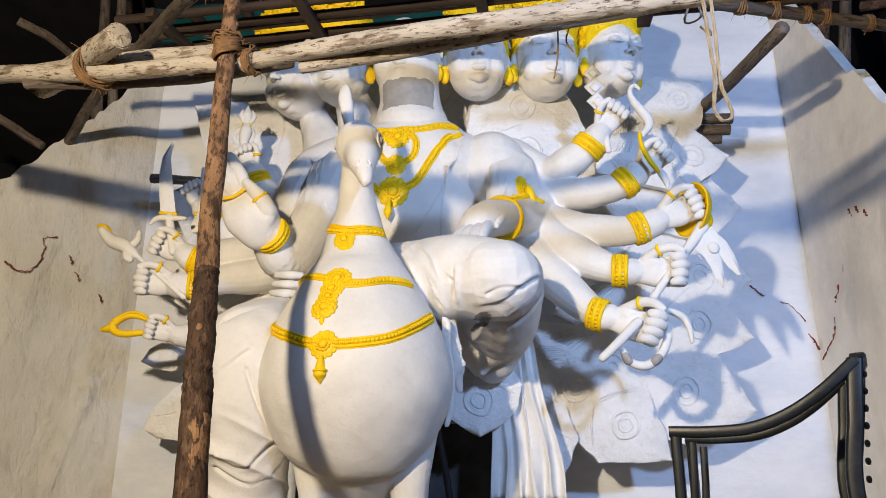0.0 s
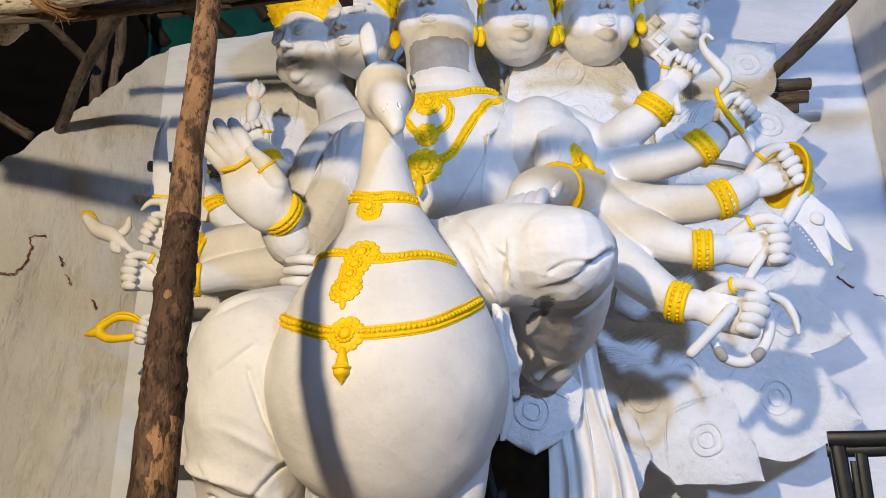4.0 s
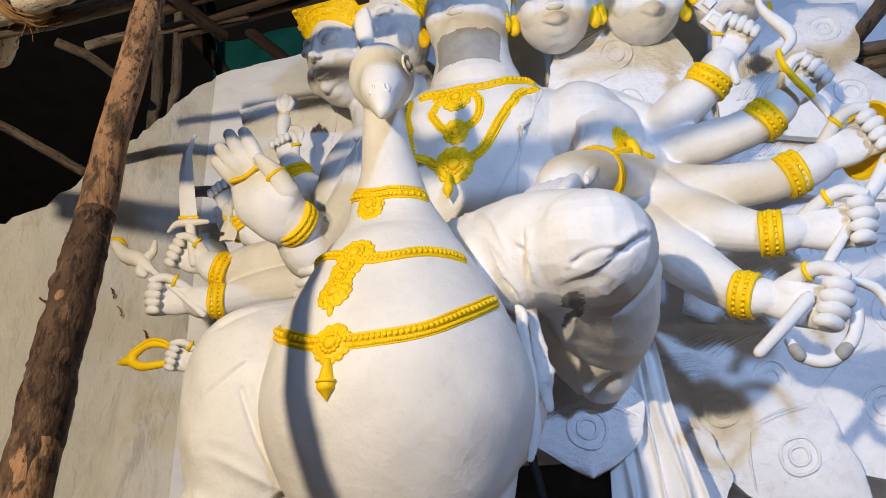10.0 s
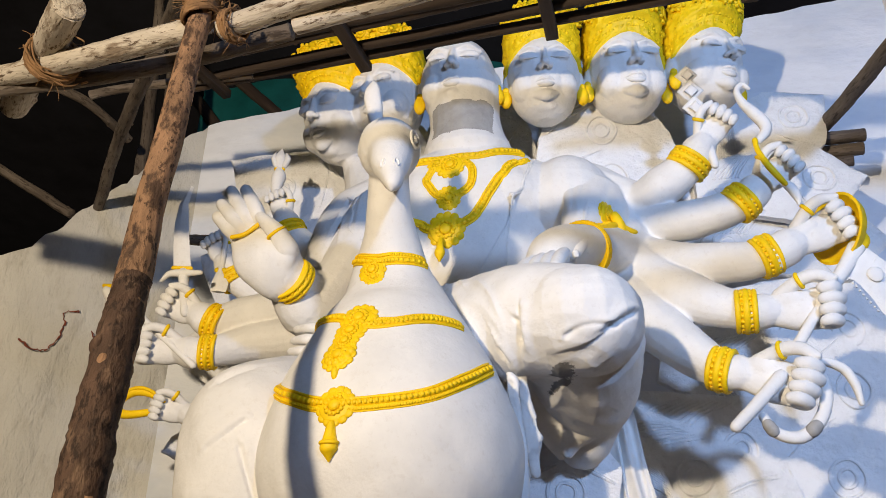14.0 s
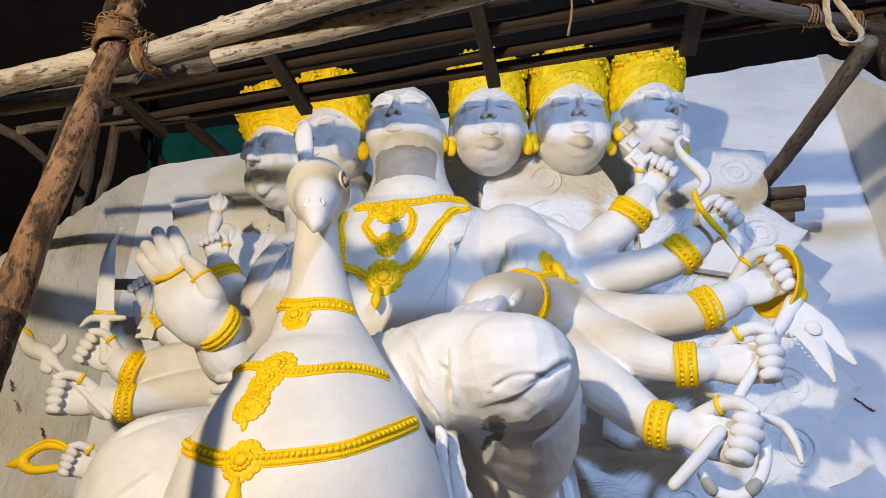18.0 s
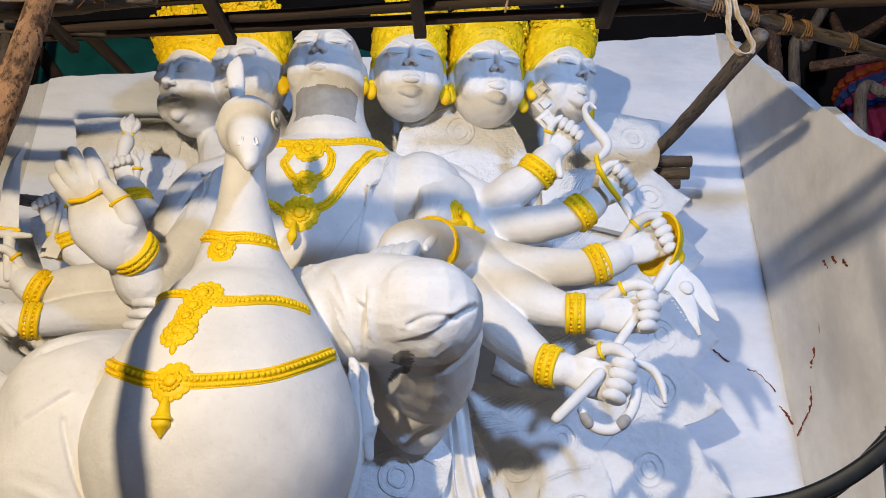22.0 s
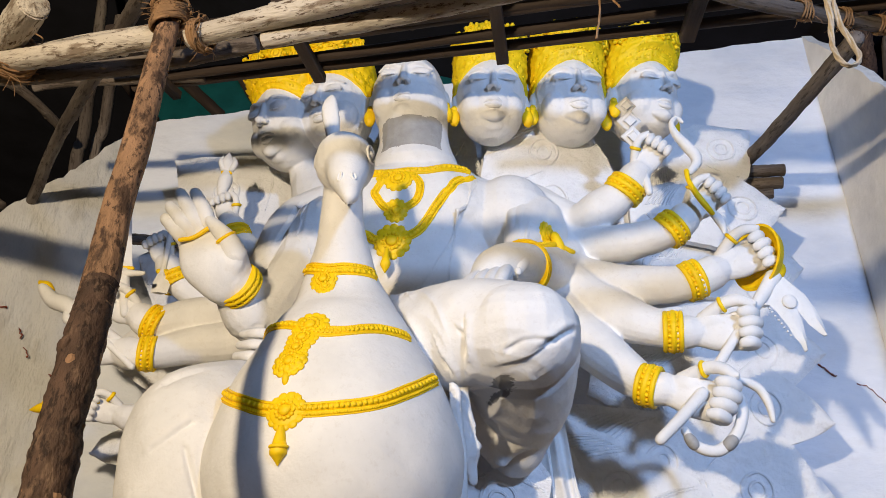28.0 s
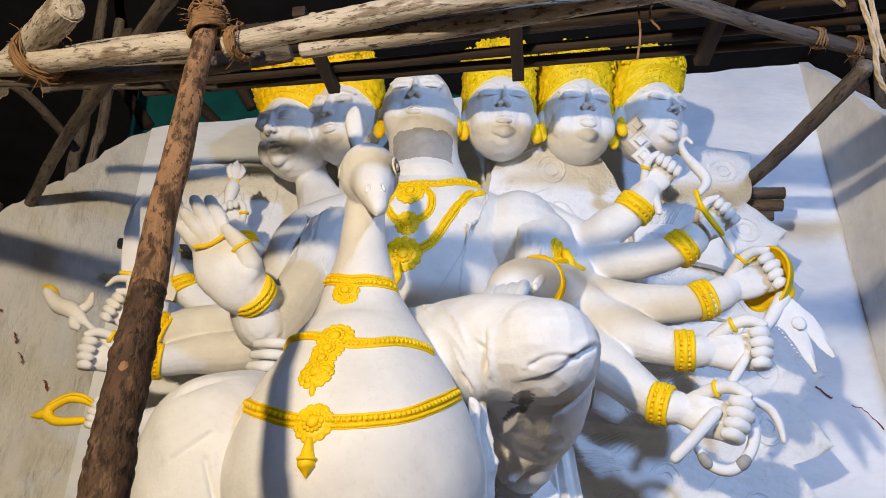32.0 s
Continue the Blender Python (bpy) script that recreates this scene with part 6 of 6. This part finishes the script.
held("gold_dish", "yellow-painted round shield dish in a fist", "dish", tuple(dc), (("bowl", dish, YELLOW, ""),))
flag = plate((((1.503, 3.930, 2.877), (1.402, 3.930, 2.756)), ((1.546, 3.930, 2.834), (1.450, 3.930, 2.702))), 0.035)
tail1 = plate((((1.542, 3.930, 2.836), (1.497, 3.930, 2.768)), ((1.591, 3.930, 2.786), (1.544, 3.930, 2.707)), ((1.625, 3.930, 2.712), (1.580, 3.930, 2.642)), ((1.643, 3.930, 2.650), (1.614, 3.930, 2.605)), ((1.648, 3.930, 2.589), (1.636, 3.930, 2.587))), 0.03)
tail2 = plate((((1.500, 3.930, 2.773), (1.448, 3.930, 2.704)), ((1.547, 3.930, 2.712), (1.482, 3.930, 2.644)), ((1.556, 3.930, 2.633), (1.507, 3.930, 2.581)), ((1.556, 3.930, 2.570), (1.528, 3.930, 2.545)), ((1.550, 3.930, 2.518), (1.538, 3.930, 2.516))), 0.03)
boss = Blob()
boss.ell((1.509, 3.910, 2.742), (0.034, 0.012, 0.034), seg=14, rows=8)
studs = Blob()
for k in range(9):
    studs.ell(step((1.405, 3.915, 2.729), (1.415, 3.915, 2.711), k), (0.006, 0.006, 0.006), seg=6, rows=4)
held("pennant", "white swallow-tailed pennant on a short staff with yellow tip", "pennant", (1.248, 3.900, 2.557), (
    ("staff", bl([(1.138, 3.880, 2.444, 0.022), (1.287, 3.900, 2.640, 0.023), (1.406, 3.930, 2.786, 0.031), (1.476, 3.940, 2.880, 0.036)]), CLAY, ""), ("tip", bl([(1.470, 3.940, 2.872, 0.031), (1.500, 3.940, 2.911, 0.036), (1.512, 3.940, 2.953, 0.014)]), YELLOW, "yellow-painted tip"),
    ("cloth", flag, CLAY, ""), ("tail", tail1, CLAY, ""), ("tail", tail2, CLAY, ""), ("boss", boss, CLAY, ""), ("studs", studs, CLAY, "row of small studs")))
held("coiled_noose", "white coiled serpent noose on a short stick, clay bare in places", "noose", (0.980, 3.800, 2.224), (
    ("stick", bl([(0.816, 3.750, 2.100, 0.022), (0.903, 3.760, 2.179, 0.024), (1.023, 3.800, 2.296, 0.027)]), CLAY, ""),
    ("coil", bl([(1.105, 3.860, 2.339, 0.017), (1.164, 3.840, 2.326, 0.021), (1.185, 3.830, 2.238, 0.023), (1.141, 3.820, 2.135, 0.024), (1.059, 3.820, 2.071, 0.024), (0.976, 3.820, 2.088, 0.022), (0.938, 3.820, 2.148, 0.018)]), CLAY, ""),
    ("bare_clay", bl([(1.116, 3.808, 2.107, 0.025), (1.097, 3.808, 2.090, 0.025)]), WETCLAY, "patch of bare grey clay"), ("bare_clay", bl([(0.961, 3.810, 2.094, 0.024), (0.948, 3.810, 2.116, 0.023)]), WETCLAY, "patch of bare grey clay"),
    ("tail", bl([(1.118, 3.870, 2.353, 0.015), (1.206, 3.880, 2.374, 0.017), (1.292, 3.900, 2.347, 0.020), (1.324, 3.900, 2.281, 0.017), (1.331, 3.900, 2.209, 0.011)]), CLAY, "")))
held("sword", "white curved short sword with a small guard", "sword", (-1.656, 4.220, 2.935), (
    ("blade", plate((((-1.624, 4.200, 3.054), (-1.719, 4.200, 3.061)), ((-1.650, 4.200, 3.175), (-1.740, 4.200, 3.183)), ((-1.675, 4.200, 3.306), (-1.754, 4.200, 3.314)), ((-1.695, 4.200, 3.424), (-1.746, 4.200, 3.429)), ((-1.682, 4.200, 3.530), (-1.695, 4.200, 3.532))), 0.03), CLAY, ""),
    ("collar", bl([(-1.718, 4.200, 3.055, 0.011), (-1.623, 4.200, 3.047, 0.011)]), YELLOW, "yellow collar"), ("guard", bl([(-1.767, 4.190, 2.980, 0.008), (-1.726, 4.190, 3.017, 0.017), (-1.651, 4.190, 3.017, 0.020), (-1.560, 4.190, 3.016, 0.011)]), CLAY, ""), ("hilt", bl([(-1.660, 4.200, 3.025, 0.026), (-1.615, 4.200, 2.804, 0.022)]), CLAY, "")))
held("mace", "white forked mace with a yellow tip on a thin staff", "mace", (-1.810, 4.160, 2.745), (
    ("staff", bl([(-1.816, 4.140, 2.775, 0.016), (-1.656, 4.120, 2.646, 0.016), (-1.492, 4.120, 2.508, 0.016)]), CLAY, ""),
    ("head", bl([(-1.799, 4.140, 2.760, 0.019), (-1.892, 4.160, 2.832, 0.042), (-1.976, 4.180, 2.867, 0.039), (-2.055, 4.200, 2.941, 0.026)]), CLAY, ""), ("hook", bl([(-1.864, 4.160, 2.821, 0.025), (-1.819, 4.160, 2.863, 0.022), (-1.814, 4.160, 2.917, 0.011)]), CLAY, ""), ("hook", bl([(-1.877, 4.160, 2.807, 0.019), (-1.857, 4.140, 2.755, 0.025), (-1.837, 4.140, 2.739, 0.019)]), CLAY, ""),
    ("tip", bl([(-2.031, 4.215, 2.927, 0.031), (-2.053, 4.215, 2.957, 0.029), (-2.086, 4.215, 2.978, 0.012)]), YELLOW, "yellow-painted tip")))
loop_ = [(-1.718, 4.370, 2.386, 0.016), (-1.808, 4.370, 2.443, 0.019), (-1.902, 4.370, 2.456, 0.022), (-1.973, 4.370, 2.419, 0.025), (-1.992, 4.370, 2.376, 0.025), (-1.933, 4.370, 2.344, 0.022), (-1.827, 4.370, 2.349, 0.019), (-1.716, 4.370, 2.367, 0.016)]
loop2 = [(-1.724, 4.350, 2.394, 0.009), (-1.811, 4.350, 2.457, 0.009), (-1.895, 4.350, 2.470, 0.009), (-1.983, 4.350, 2.421, 0.009)]
held("noose", "yellow-painted looped noose with a pointed end", "noose", (-1.758, 4.370, 2.398), (("loop", bl(loop_), YELLOW, ""), ("cord", bl(loop2), YELLOW, ""), ("point", bl([(-1.987, 4.370, 2.382, 0.025), (-2.028, 4.370, 2.373, 0.022), (-2.064, 4.370, 2.367, 0.006)]), YELLOW, "")))
held("lotus_bud", "white lotus bud with a yellow band on a raised hand", "bud", (-1.316, 4.500, 3.605), (
    ("bud", bl([(-1.331, 4.500, 3.819, 0.023), (-1.330, 4.500, 3.864, 0.039), (-1.330, 4.500, 3.910, 0.020), (-1.329, 4.500, 3.936, 0.005)]), CLAY, ""), ("petal", bl([(-1.351, 4.490, 3.823, 0.016), (-1.363, 4.480, 3.863, 0.016), (-1.360, 4.490, 3.907, 0.006)]), CLAY, ""), ("petal", bl([(-1.296, 4.490, 3.817, 0.016), (-1.278, 4.480, 3.853, 0.016), (-1.295, 4.490, 3.899, 0.006)]), CLAY, ""),
    ("band", bl([(-1.350, 4.500, 3.803, 0.013), (-1.309, 4.500, 3.798, 0.013)]), YELLOW, "yellow band"), ("stem", bl([(-1.322, 4.500, 3.598, 0.019), (-1.337, 4.500, 3.672, 0.032), (-1.329, 4.500, 3.752, 0.042), (-1.329, 4.500, 3.789, 0.026)]), CLAY, "")))
held("trident", "white thin staff with a leaf-shaped foot behind the palm", "staff", (-1.558, 4.400, 3.229), (
    ("staff", bl([(-1.545, 4.380, 3.421, 0.015), (-1.541, 4.380, 3.219, 0.015), (-1.544, 4.380, 3.088, 0.018)]), CLAY, ""), ("collar", bl([(-1.566, 4.380, 3.112, 0.015), (-1.524, 4.380, 3.109, 0.015)]), SHADEYELLOW, "yellow collar"),
    ("foot", plate((((-1.523, 4.380, 3.099), (-1.568, 4.380, 3.103)), ((-1.492, 4.380, 3.035), (-1.587, 4.380, 3.043)), ((-1.500, 4.380, 2.982), (-1.587, 4.380, 2.988))), 0.04), CLAY, "")))
